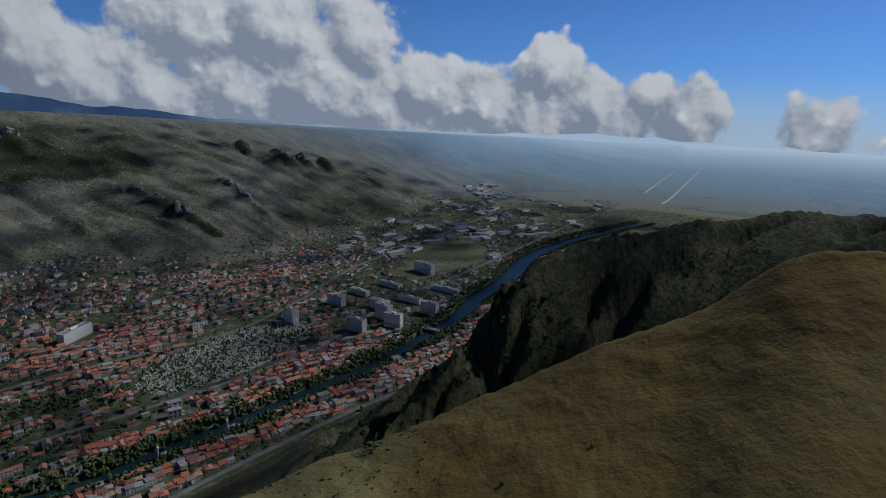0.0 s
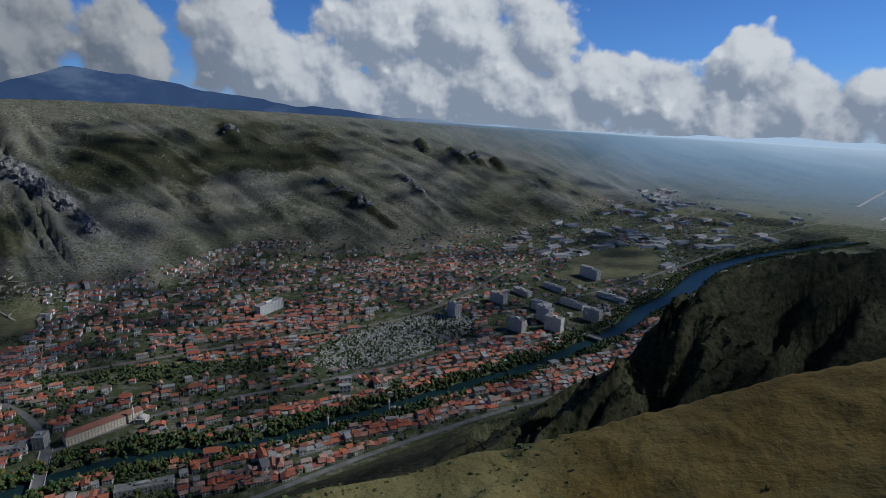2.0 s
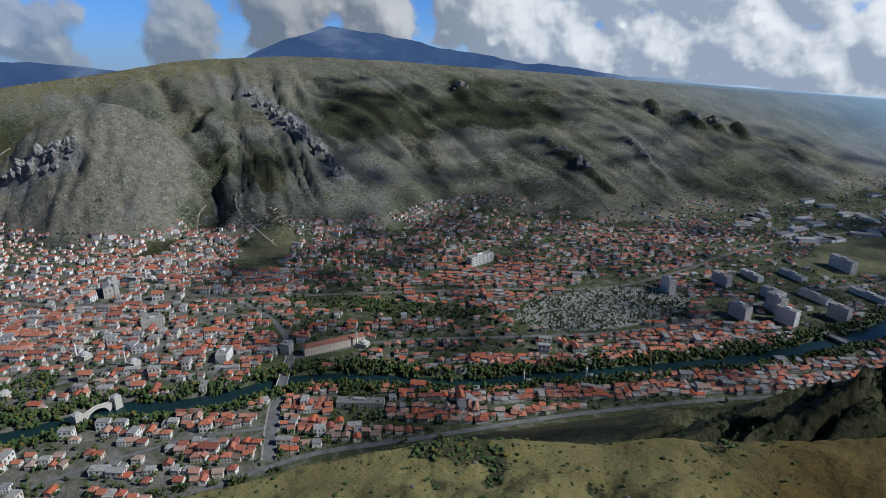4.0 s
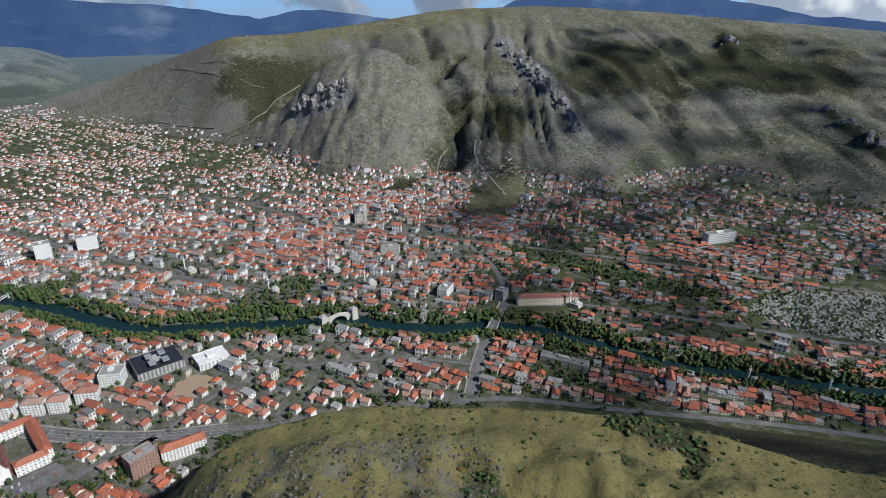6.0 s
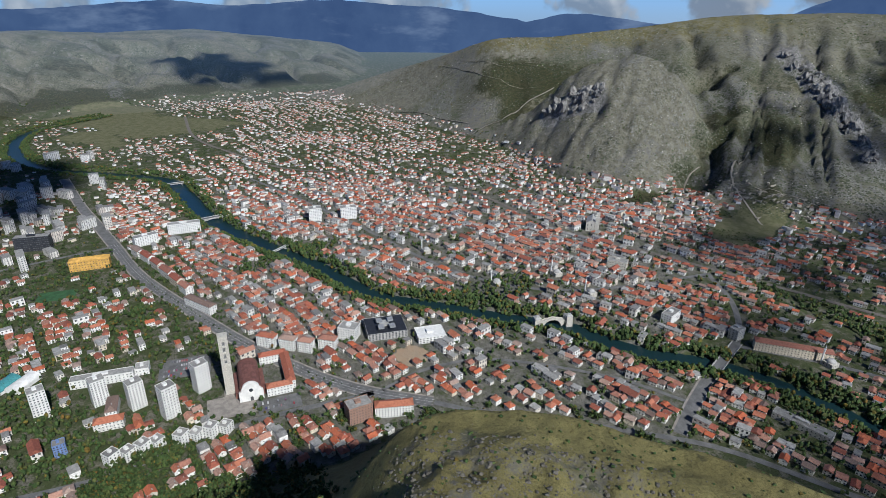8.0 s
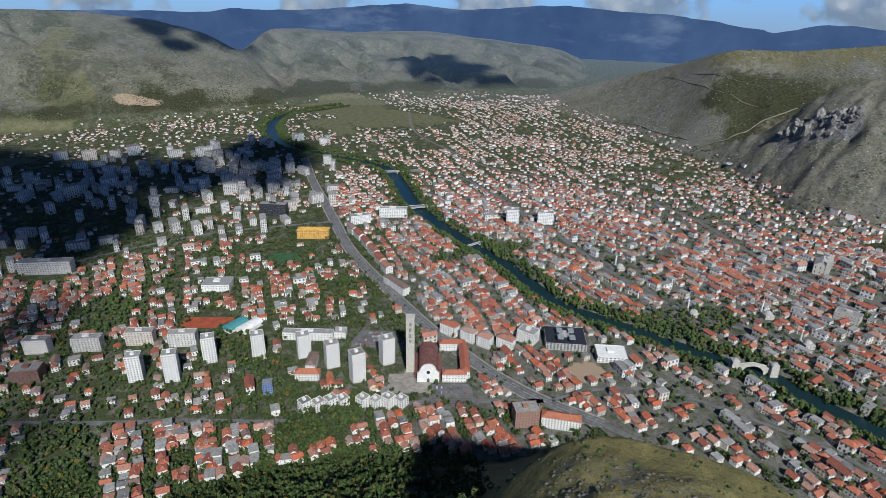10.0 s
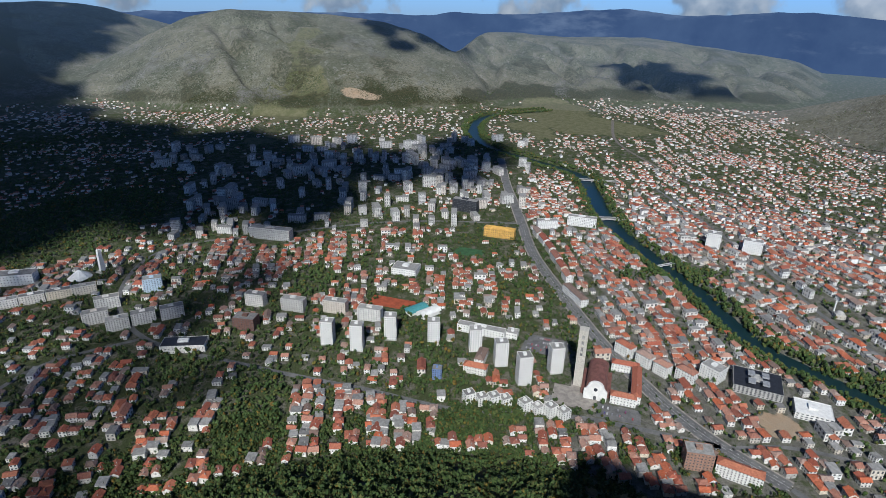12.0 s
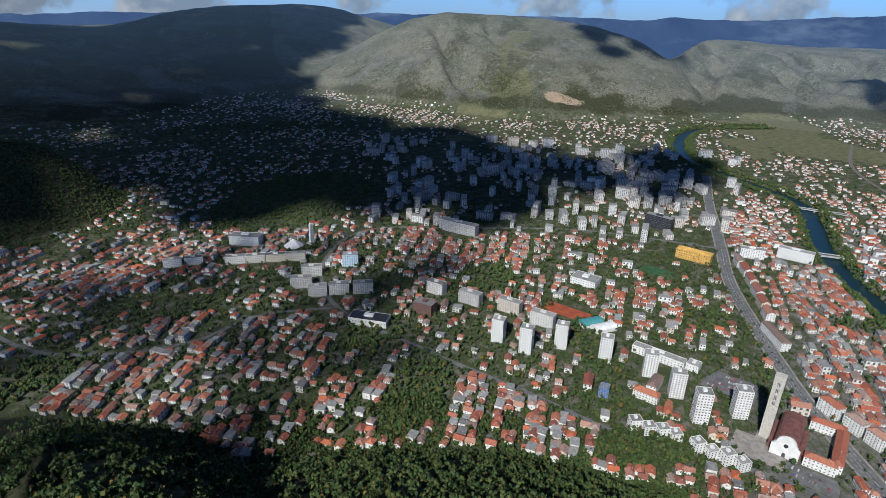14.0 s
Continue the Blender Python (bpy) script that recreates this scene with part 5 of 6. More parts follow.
slab("car_park", M_ASPHALT, -657, -285, 106, 62, 44, "asphalt car park with rows of cars", "car park", 0.6)
slab("car_park", M_ASPHALT, -577, -150, 108, 50, 26, "asphalt car park beside the convent", "car park", 0.58)
slab("sports_court", M_CLAYCOURT, -622, -530, 108, 84, 30, "red clay sports court", "sports court", 0.6)
slab("sports_pitch", M_TURF, -862, -550, 105, 54, 34, "green fenced sports pitch", "sports pitch", 0.6)
for cx, cy, mat, label in ((-623, -489, M_TEAL, "teal vaulted sports hall"), (-627, -468, M_WHITE, "white vaulted sports hall")):
    t = thing("sports_hall", cx, cy, ground_z(cx, cy), 165, label, "sports hall", "sports halls")
    OCCUPIED.append((cx, cy, 18))
    part("wall", boxed(-17, 17, -9, 9, -2, 4), M_WHITE, t)
    bm = bmesh.new()
    ends = []
    for x in (-17.4, 17.4):
        ends.append([bm.verts.new((x, 9.4 * math.cos(math.pi * k / 12), 4 + 5.5 * math.sin(math.pi * k / 12))) for k in range(13)])
    for k in range(12):
        bm.faces.new((ends[0][k], ends[0][k + 1], ends[1][k + 1], ends[1][k]))
    bm.faces.new(ends[0][::-1])
    bm.faces.new(ends[1])
    part("roof", bm, mat, t)


def make_car():
    t = thing("car", 0, 0, 0, 0, "parked car on the asphalt car park", "car", "parked cars")
    bm = boxed(-2.1, 2.1, -0.85, 0.85, 0.3, 0.95)
    box(bm, -1.1, 1.3, -0.78, 0.78, 0.955, 1.45, 0.8)
    part("body", bm, M_CAR, t)
    for x in (-1.3, 1.3):
        for y in (-0.8, 0.8):
            bm = bmesh.new()
            bmesh.ops.create_cone(bm, cap_ends=True, segments=8, radius1=0.32, radius2=0.32, depth=0.2, matrix=pose(x, y, 0.32, 90))
            part("wheel", bm, M_BLACKROOF, t)
    return t


rng = random.Random(5)
first_car = make_car()
first_car.matrix_basis = pose(-640, -300, ground_z(-657, -285) + 0.6, 0, 0, 16)
for cx, cy, zz, rows, cols in ((-657, -285, 0.6, 4, 20), (-577, -150, 0.58, 2, 14)):
    for i in range(rows):
        for j in range(cols):
            if rng.random() < 0.45 or (i, j) == (0, 0):
                continue
            u = Matrix.Rotation(radians(106), 3, "Z") @ Vector(((j - cols / 2 + 0.5) * 2.9, (i - rows / 2 + 0.5) * 10, 0))
            copy_thing(first_car, pose(cx + u.x, cy + u.y, ground_z(cx, cy) + zz, 0, 0, 16 + rng.choice((0, 180)) + rng.uniform(-2, 2)))

# ---------------------------------------------------------------- the town's houses
def small_house(w, d, h, rise, roof):
    """A house of the kind that fills the town."""
    t = thing("house", 0, 0, -500, 0, HOUSE_LABELS[roof], "house", "town houses")
    part("wall", gabled(w, d, h, rise if roof == "gable" else 0), M_WALL, t)
    if roof == "flat":
        part("roof", boxed(-w / 2 - 0.3, w / 2 + 0.3, -d / 2 - 0.3, d / 2 + 0.3, h, h + 0.45), M_FLAT, t)
    else:
        part("roof", pitched(w, d, h, rise, hip=(d * 0.45 if roof == "hip" else 0.0)), M_ROOF, t)
    part("chimney", boxed(w * 0.2, w * 0.2 + 0.7, 0.8, 1.5, h + 0.2, h + rise + 0.9), M_CONCRETE, t)
    storeys = 2 if h < 7 else 3
    me = window_mesh(1.1, 1.3)
    for side, count, off, run in ((0, 2, d / 2, w), (1, 1, w / 2, d), (2, 2, d / 2, w), (3, 1, w / 2, d)):
        for s in range(1, 2):
            for k in range(count):
                ob = new("window", me)
                ob.parent = t
                ob.matrix_basis = pose(0, 0, 0, 0, 0, 90 * side) @ pose((k + 0.5) / count * run - run / 2 + 0.3, -off, s * h / storeys + 1.0)
    part("door", boxed(-0.5, 0.5, -d / 2 - 0.06, -d / 2 + 0.1, 0, 2.1), M_TRUNK, t)
    return t


HOUSE_LABELS = {"gable": "rendered house with a red tiled gable roof", "hip": "rendered house with a red tiled hipped roof", "flat": "plain rendered house with a grey flat roof"}


def in_town(x, y):
    """Which places of a plan may carry houses."""
    az, r = polar(x, y)
    z, cover = land(x, y)
    ok = ((az > -14) | (az < -166)) & (az < 186) & (r > by_bearing(az, FOOT, 1) + np.where((az > 2) & (az < 84), 22, 10)) & (r < 2950) & (z > -2.5) & (z < 30) & (cover["field"] < 0.3) & (cover["earth"] < 0.3) & (cover["bush"] < 0.45)
    d, k = gap_to(x, y, RIVER_LINE, 120.0)
    ok &= d > RIVER_HALF[k] + 15
    for line, half in ROAD_LINES:
        ok &= gap_to(x, y, line, 40.0)[0] > half + 6.5
    for px, py, rad in OCCUPIED:
        ok &= np.hypot(x - px, y - py) > rad + 5
    # the burial ground, wooded banks and parks
    for cx, cy, ax, ay, turn in PARKS:
        c, s = math.cos(radians(turn)), math.sin(radians(turn))
        u, v = x - cx, y - cy
        ok &= np.hypot((u * c + v * s) / ax, (v * c - u * s) / ay) > 1
    return ok, az, r, z


# Green places without houses: centre, half sizes, turn.
PARKS = ((-395, 950, 185, 82, 60), (-690, 690, 215, 26, 31), (-845, 135, 40, 95, 30), (-1000, -215, 26, 110, 40), (-595, -690, 60, 40, 40), (-500, -345, 55, 24, 120), (-470, -275, 30, 60, 60), (-320, -495, 95, 34, 40), (70, -780, 70, 45, 10), (-690, -255, 60, 16, 50), (-330, -640, 50, 40, 0), (-570, -430, 90, 30, 60), (-530, 470, 28, 90, 55), (-780, -400, 40, 30, 0), (-480, -1270, 230, 150, 30))
nrng = np.random.RandomState(11)


def plots(spacing, lo, hi):
    """House plots on a street grid whose direction bends through the town."""
    n = int(6400 / spacing)
    gx, gy = np.meshgrid(np.arange(n), np.arange(n))
    street = (gy % 4 == 3)
    gx, gy = gx[~street].astype(float), gy[~street].astype(float)
    stray = 0.22 if lo < 1000 else 0.46
    u = (gx + nrng.uniform(-stray, stray, gx.shape)) * spacing - 3200
    v = (gy + nrng.uniform(-stray, stray, gy.shape)) * spacing - 3200
    u2, v2 = u + 110 * fbm(u, v, 420, 4), v + 210 * fbm(u + 700, v, 520, 4)
    a = radians(40)
    x, y = u2 * math.cos(a) - v2 * math.sin(a) - 800, u2 * math.sin(a) + v2 * math.cos(a) + 200
    az, r = polar(x, y)
    pick = (r > lo) & (r < hi)
    return x[pick], y[pick]


PX, PY = [], []
for spacing, lo, hi in ((10.8, 400, 1250), (11.2, 1250, 2000), (13.0, 2000, 2950)):
    a, b = plots(spacing, lo, hi)
    PX.append(a)
    PY.append(b)
PX, PY = np.concatenate(PX), np.concatenate(PY)
ok, PAZ, PR, PZ = in_town(PX, PY)
leafy = np.interp(PAZ, [-14, 5, 20, 60, 100, 108, 116, 130, 150, 186], [0.66, 0.56, 0.40, 0.30, 0.20, 0.20, 0.55, 0.56, 0.52, 0.50])
leafy = np.where((PAZ > 105) & (PR > 1150), 0.42, leafy)
leafy = np.where(PR > 1700, leafy + 0.26, leafy)
leafy = np.where((PAZ > 150) & (PR < 720), 0.24, leafy)
leafy = np.where((PAZ > 150) & (PR > 1150), 0.74, leafy)
leafy = np.where((PAZ > 98) & (PAZ < 148) & (PR < 620), 0.14, leafy)
leafy = np.where((PAZ > 8) & (PAZ < 62) & (PR > 1050), leafy + 0.10, leafy)
leafy = np.where((PAZ > 62) & (PAZ < 107) & (PR < 1400), 0.24, leafy)
strip = (PAZ > 2) & (PAZ < 66) & (PR < np.interp(PAZ, [2, 20, 40, 60, 66], [950, 870, 780, 760, 720]))
leafy = np.where(strip, 0.02, leafy + 1.9 * fbm(PX, PY, 150, 4))
ok &= nrng.rand(len(PX)) > np.clip(leafy, 0.02, 0.9)
PX, PY, PAZ, PR, PZ = PX[ok], PY[ok], PAZ[ok], PR[ok], PZ[ok]
PTURN = np.degrees(0.5 * fbm(PX, PY, 500, 2)) + 40 + 90 * (nrng.rand(len(PX)) < 0.3) + nrng.uniform(-1, 1, len(PX)) * np.interp(PR, [1100, 1500], [8, 26])
slabs = (PAZ > 117) & (PAZ < 152) & (PR > 1130) & (PR < 1950)
blocks = slabs & (nrng.rand(len(PX)) < 0.12)
keep = ~slabs | blocks | (nrng.rand(len(PX)) < 0.22)
PX, PY, PAZ, PR, PZ, PTURN, blocks = (a[keep] for a in (PX, PY, PAZ, PR, PZ, PTURN, blocks))
order = np.argsort(PR)
singles = [i for i in order if not blocks[i]][:300]

kinds = [(w, d, h, rise, roof) for w, d, h, rise, roof in ((10.5, 8.5, 5.8, 2.6, "gable"), (11.5, 9, 7.5, 2.8, "gable"), (9, 7.5, 5.2, 2.4, "gable"), (10.5, 9.5, 6.2, 2.6, "hip"), (9.5, 9, 8.0, 2.4, "hip"), (12, 8, 6.0, 2.5, "hip"), (10.5, 9, 6.4, 0.5, "flat"), (12, 10, 8.6, 0.5, "flat"))]
protos = [small_house(*k) for k in kinds]
used = set()
hrng = random.Random(3)
for i in singles:
    flat = hrng.random() < np.interp(PAZ[i], [0, 100, 118, 160, 186], [0.08, 0.1, 0.18, 0.22, 0.22])
    k = hrng.choice((6, 7) if flat else (0, 1, 2, 3, 4, 5, 0, 1, 2))
    m = pose(PX[i], PY[i], PZ[i] - 0.3, 0, 0, PTURN[i])
    if k in used:
        copy_thing(protos[k], m)
    else:
        used.add(k)
        protos[k].matrix_basis = m


def template(kind):
    """Corner and triangle arrays of a unit house: walls, roof, windows."""
    h = [(-.5, -.5), (.5, -.5), (.5, .5), (-.5, .5)]
    wv = [(x, y, -.4) for x, y in h] + [(x, y, 1) for x, y in h]
    wt = [t for i in range(4) for t in ((i, (i + 1) % 4, 4 + (i + 1) % 4), (i, 4 + (i + 1) % 4, 4 + i))]
    o = 0.55
    if kind == "gable":
        wv += [(-.5, 0, 1.30), (.5, 0, 1.30)]
        wt += [(4, 8, 7), (5, 6, 9)]
        rv = [(-o, -o - .02, .96), (o, -o - .02, .96), (o, o + .02, .96), (-o, o + .02, .96), (-o, 0, 1.34), (o, 0, 1.34)]
        rt = [(0, 1, 5), (0, 5, 4), (2, 3, 4), (2, 4, 5), (0, 3, 2), (0, 2, 1), (1, 2, 5), (3, 0, 4)]
    elif kind == "hip":
        rv = [(-o, -o, .98), (o, -o, .98), (o, o, .98), (-o, o, .98), (-.16, 0, 1.33), (.16, 0, 1.33)]
        rt = [(0, 1, 5), (0, 5, 4), (2, 3, 4), (2, 4, 5), (0, 3, 2), (0, 2, 1), (1, 2, 5), (3, 0, 4)]
    else:
        rv = [(x * 1.03, y * 1.03, z) for z in (1.0, 1.05) for x, y in h]
        rt = [(4, 5, 6), (4, 6, 7)] + [t for i in range(4) for t in ((i, (i + 1) % 4, 4 + (i + 1) % 4), (i, 4 + (i + 1) % 4, 4 + i))]
    return np.array(wv), np.array(wt), np.array(rv), np.array(rt)


def window_quads(rows, cols, ends):
    v, t = [], []
    for side in range(4):
        c, s = [(1, 0), (0, 1), (-1, 0), (0, -1)][side]
        count = cols if side in (0, 2) else ends
        for i in range(rows):
            for k in range(count):
                u0, u1 = (k + 0.28) / count - 0.5, (k + 0.72) / count - 0.5
                z0, z1 = (i + 0.30) / rows, (i + 0.80) / rows
                n0 = len(v)
                v += [(u * c + 0.506 * s, u * s - 0.506 * c, z) for u, z in ((u0, z0), (u1, z0), (u1, z1), (u0, z1))]
                t += [(n0, n0 + 1, n0 + 2), (n0, n0 + 2, n0 + 3)]
    return np.array(v), np.array(t)


def stamp(v, t, place, size, turn):
    """Copies of a template at many places, as one pair of arrays."""
    c, s = np.cos(np.radians(turn))[:, None], np.sin(np.radians(turn))[:, None]
    x, y, z = (v[None, :, k] * size[:, k, None] for k in range(3))
    out = np.stack([x * c - y * s + place[:, 0, None], x * s + y * c + place[:, 1, None], z + place[:, 2, None]], -1)
    idx = t[None] + (np.arange(len(place)) * len(v))[:, None, None]
    return out.reshape(-1, 3), idx.reshape(-1, t.shape[1])


class Heap:
    def __init__(self):
        self.v, self.t, self.n = [], [], 0

    def add(self, v, t):
        self.v.append(v)
        self.t.append(t + self.n)
        self.n += len(v)

    def mesh(self, name, mat, parent, shade_smooth=False, label=""):
        ob = numbers_mesh(name, np.vstack(self.v), np.vstack(self.t), mat, None, shade_smooth)
        ob.parent = parent
        tagged(ob, label, kind="stuff")
        return ob


rest = np.array([i for i in order if i not in set(singles)])
kind_of = nrng.rand(len(rest))
flat_share = np.interp(PAZ[rest], [-14, 8, 20, 100, 118, 186], [0.55, 0.30, 0.14, 0.15, 0.22, 0.24])
flats = (kind_of < flat_share)
W = np.stack([nrng.uniform(8, 12.5, len(rest)), nrng.uniform(7, 9.8, len(rest)), nrng.uniform(4.2, 7.8, len(rest))], 1)
W[:, 2] *= np.where((PAZ[rest] > 60) & (PAZ[rest] < 108), 1.15, 1.0)
W *= np.interp(PR[rest], [1100, 1600, 2300], [1.0, 0.80, 0.70])[:, None]
W[:, 2] *= np.interp(PR[rest], [1200, 1900], [1.0, 0.72])
grand = nrng.rand(len(rest)) < np.where((PAZ[rest] > 62) & (PAZ[rest] < 108) & (PR[rest] > 640) & (PR[rest] < 1500), 0.17, 0.06)
W[grand] *= np.array([1.7, 1.1, 1.6])
sheds = (PAZ[rest] < 12) & (PR[rest] > 1650) & (nrng.rand(len(rest)) < 0.12)
W[sheds] = np.array([46, 22, 8])
isblock = blocks[rest]
W[isblock] = np.stack([nrng.uniform(14, 38, isblock.sum()), nrng.uniform(11, 15, isblock.sum()), nrng.uniform(11, 29, isblock.sum())], 1)
flats = flats | isblock | sheds | (grand & (nrng.rand(len(rest)) < 0.5))
place = np.stack([PX[rest], PY[rest], PZ[rest] - 0.3], 1)
walls, roofs, tops, block_walls, glass = Heap(), Heap(), Heap(), Heap(), Heap()
for kind, choose in (("gable", ~flats & (kind_of < 0.72)), ("hip", ~flats & (kind_of >= 0.72)), ("flat", flats & ~isblock), ("block", isblock)):
    wv, wt, rv, rt = template(kind)
    p, s_, a = place[choose], W[choose], PTURN[rest][choose]
    (block_walls if kind == "block" else walls).add(*stamp(wv, wt, p, s_, a))
    (tops if kind in ("flat", "block") else roofs).add(*stamp(rv, rt, p, s_, a))
    near = PR[rest][choose] < (2200 if kind == "block" else 1250)
    gv, gt = window_quads(8, 7, 3) if kind == "block" else window_quads(2, 3, 2)
    glass.add(*stamp(gv, gt, p[near], s_[near], a[near]))
town = tagged(new("town_houses"), "crowded pale houses with red tiled roofs across the valley", "houses", kind="stuff")
walls.mesh("walls", M_WALL, town)
roofs.mesh("roofs", M_ROOF, town, label="red tiled roofs")
tops.mesh("flat_roofs", M_FLAT, town, label="grey flat roofs")
block_walls.mesh("block_walls", M_BLOCK, town, label="pale apartment slabs")
glass.mesh("windows", M_PANE, town, label="dark windows")

# ---------------------------------------------------------------- trees
def lumpy(n_lumps, seed, tall=1.0, tight=0.55):
    """A crown of uneven lumps in a unit box, as corner and triangle arrays."""
    r = np.random.RandomState(seed)
    bm = bmesh.new()
    bmesh.ops.create_icosphere(bm, subdivisions=1, radius=1.0)
    bm.verts.ensure_lookup_table()
    bm.verts.index_update()
    base = np.array([v.co[:] for v in bm.verts])
    tri = np.array([[v.index for v in f.verts] for f in bm.faces])
    bm.free()
    V, T, n = [], [], 0
    for k in range(n_lumps):
        c = r.normal(0, 1, 3)
        c = c / np.linalg.norm(c) * r.uniform(0.1, tight) * np.array([1, 1, 0.8])
        rad = r.uniform(0.22, 0.42)
        v = base * (rad * (1 + 0.45 * r.uniform(-1, 1, (len(base), 1)))) + c
        V.append(v * np.array([1, 1, tall]))
        T.append(tri + n)
        n += len(base)
    return np.vstack(V), np.vstack(T)


def leafy_crown(seed, tall=1.0, leaves=420):
    """A crown of many small leaf clumps round a few limbs, as a bmesh."""
    r = random.Random(seed)
    bm = bmesh.new()
    centres = [Vector((r.gauss(0, 0.42), r.gauss(0, 0.42), r.uniform(0.35, 1.0) * tall)) for _ in range(9)]
    for _ in range(leaves):
        c = r.choice(centres)
        d = Vector((r.gauss(0, 1), r.gauss(0, 1), r.gauss(0, 0.8))).normalized()
        p = c + d * r.uniform(0.18, 0.36)
        size = r.uniform(0.07, 0.13)
        q = Matrix.Rotation(r.uniform(0, 6.28), 3, d) @ d.to_track_quat("Z", "Y").to_matrix() @ Matrix.Rotation(r.uniform(-0.7, 0.7), 3, "X")
        pts = [p + q @ Vector((x * size, y * size * 0.8, z * size)) for x, y, z in ((-1, -0.6, 0), (0.2, -1, 0.3), (1, 0.1, -0.2), (-0.1, 1, 0.25))]
        bm.faces.new([bm.verts.new(v) for v in pts])
    return bm


def trunk_mesh(seed):
    r = random.Random(seed)
    bm = bmesh.new()
    bmesh.ops.create_cone(bm, cap_ends=True, segments=7, radius1=0.05, radius2=0.03, depth=0.6, matrix=Matrix.Translation((0, 0, 0.25)))
    for _ in range(4):
        a = r.uniform(0, 6.28)
        bmesh.ops.create_cone(bm, cap_ends=True, segments=5, radius1=0.028, radius2=0.01, depth=0.5, matrix=pose(0.12 * math.cos(a), 0.12 * math.sin(a), 0.62) @ pose(0, 0, 0, 0, 28, math.degrees(a)))
    return bm


def scatter(n, x0, x1, y0, y1, seed):
    r = np.random.RandomState(seed)
    return r.uniform(x0, x1, n), r.uniform(y0, y1, n)


def tree_places():
    """Where trees stand: gardens, river banks, parks and the wooded slopes."""
    xs, ys, high = [], [], []
    r = np.random.RandomState(21)
    # gardens
    taken_cells = set(zip((PX // 3).astype(int).tolist(), (PY // 3).astype(int).tolist()))
    taken_cells |= {(a + i, b + j) for a, b in taken_cells for i in (-1, 0, 1) for j in (-1, 0, 1)}
    x, y = scatter(105000, -2600, 700, -2200, 2500, 22)
    az, rad = polar(x, y)
    z, cover = land(x, y)
    ok = ((az > -14) | (az < -166)) & (az < 187) & (rad > by_bearing(az, FOOT, 1) + 6) & (rad < 2900) & (z > -2) & (z < 34) & (cover["field"] < 0.4) & (cover["earth"] < 0.3)
    share = np.interp(az, [-14, 20, 60, 62, 107, 116, 186], [0.6, 0.8, 0.8, 0.8, 0.8, 0.9, 0.9]) * np.interp(rad, [500, 1400, 2000, 2900], [1.0, 0.75, 0.55, 0.3])
    ok &= r.rand(len(x)) < share
    ok &= np.array([(a, b) not in taken_cells for a, b in zip((x // 3).astype(int).tolist(), (y // 3).astype(int).tolist())])
    x, y, az, rad = x[ok], y[ok], az[ok], rad[ok]
    ok = np.ones(len(x), bool)
    for line, half in ROAD_LINES:
        ok &= gap_to(x, y, line, 40.0)[0] > half + 1.5
    for px, py, rr in OCCUPIED:
        ok &= np.hypot(x - px, y - py) > rr * 0.8
    xs.append(x[ok])
    ys.append(y[ok])
    high.append(r.uniform(4.6, 10.5, ok.sum()))
    # leafier gardens of the western quarters, clear of the houses
    x, y = scatter(26000, -1050, 200, -1150, -120, 23)
    az, rad = polar(x, y)
    z, cover = land(x, y)
    ok = (rad > by_bearing(az, FOOT, 1) + 4) & (z > -2) & (z < 34) & (r.rand(len(x)) < 0.62 * smooth(az, 107, 116) * np.interp(rad, [500, 1000, 1500], [1.0, 0.8, 0.5]))
    ok &= np.array([(a, b) not in taken_cells for a, b in zip((x // 3).astype(int).tolist(), (y // 3).astype(int).tolist())])
    for line, half in ROAD_LINES:
        ok &= gap_to(x, y, line, 40.0)[0] > half + 2
    for px, py, rr in OCCUPIED:
        ok &= np.hypot(x - px, y - py) > rr * 0.85
    xs.append(x[ok])
    ys.append(y[ok])
    high.append(r.uniform(4.2, 9.0, ok.sum()))
    # woods behind the western quarters
    x, y = scatter(9000, -1000, 250, -2300, -1150, 24)
    az, rad = polar(x, y)
    z = land(x, y)[0]
    ok = (az > 150) & (rad > 1180) & (rad < 2250) & (z < 60) & (r.rand(len(x)) < 0.35 + 2.0 * fbm(x, y, 260, 3))
    ok &= np.array([(a, b) not in taken_cells for a, b in zip((x // 3).astype(int).tolist(), (y // 3).astype(int).tolist())])
    xs.append(x[ok])
    ys.append(y[ok])
    high.append(r.uniform(7, 14, ok.sum()))
    # river banks
    for k in range(17):
        side = r.choice((-1, 1), len(RIVER_LINE10))
        way = np.gradient(RIVER_LINE10, axis=0)
        way /= np.hypot(way[:, 0], way[:, 1])[:, None]
        half = np.interp(RIVER_RUN10, RIVER_RUN, RIVER_HALF)
        off = side * (half + r.uniform(3, 26, len(side)))
        x, y = RIVER_LINE10[:, 0] - way[:, 1] * off + r.uniform(-5, 5, len(side)), RIVER_LINE10[:, 1] + way[:, 0] * off + r.uniform(-5, 5, len(side))
        xs.append(x)
        ys.append(y)
        high.append(r.uniform(7, 14, len(side)))
    # parks
    for cx, cy, ax, ay, turn in PARKS[1:]:
        n = int(ax * ay / 22)
        a, q = r.uniform(0, 6.283, n), np.sqrt(r.rand(n))
        u, v = np.cos(a) * q * ax, np.sin(a) * q * ay
        c, s = math.cos(radians(turn)), math.sin(radians(turn))
        xs.append(cx + u * c - v * s)
        ys.append(cy + u * s + v * c)
        high.append(r.uniform(6, 12, n))
    # small trees along the avenue, and the grove at the eastern foot
    line = line_points(AVENUE, 13.0)[0]
    way = np.gradient(line, axis=0)
    way /= np.hypot(way[:, 0], way[:, 1])[:, None]
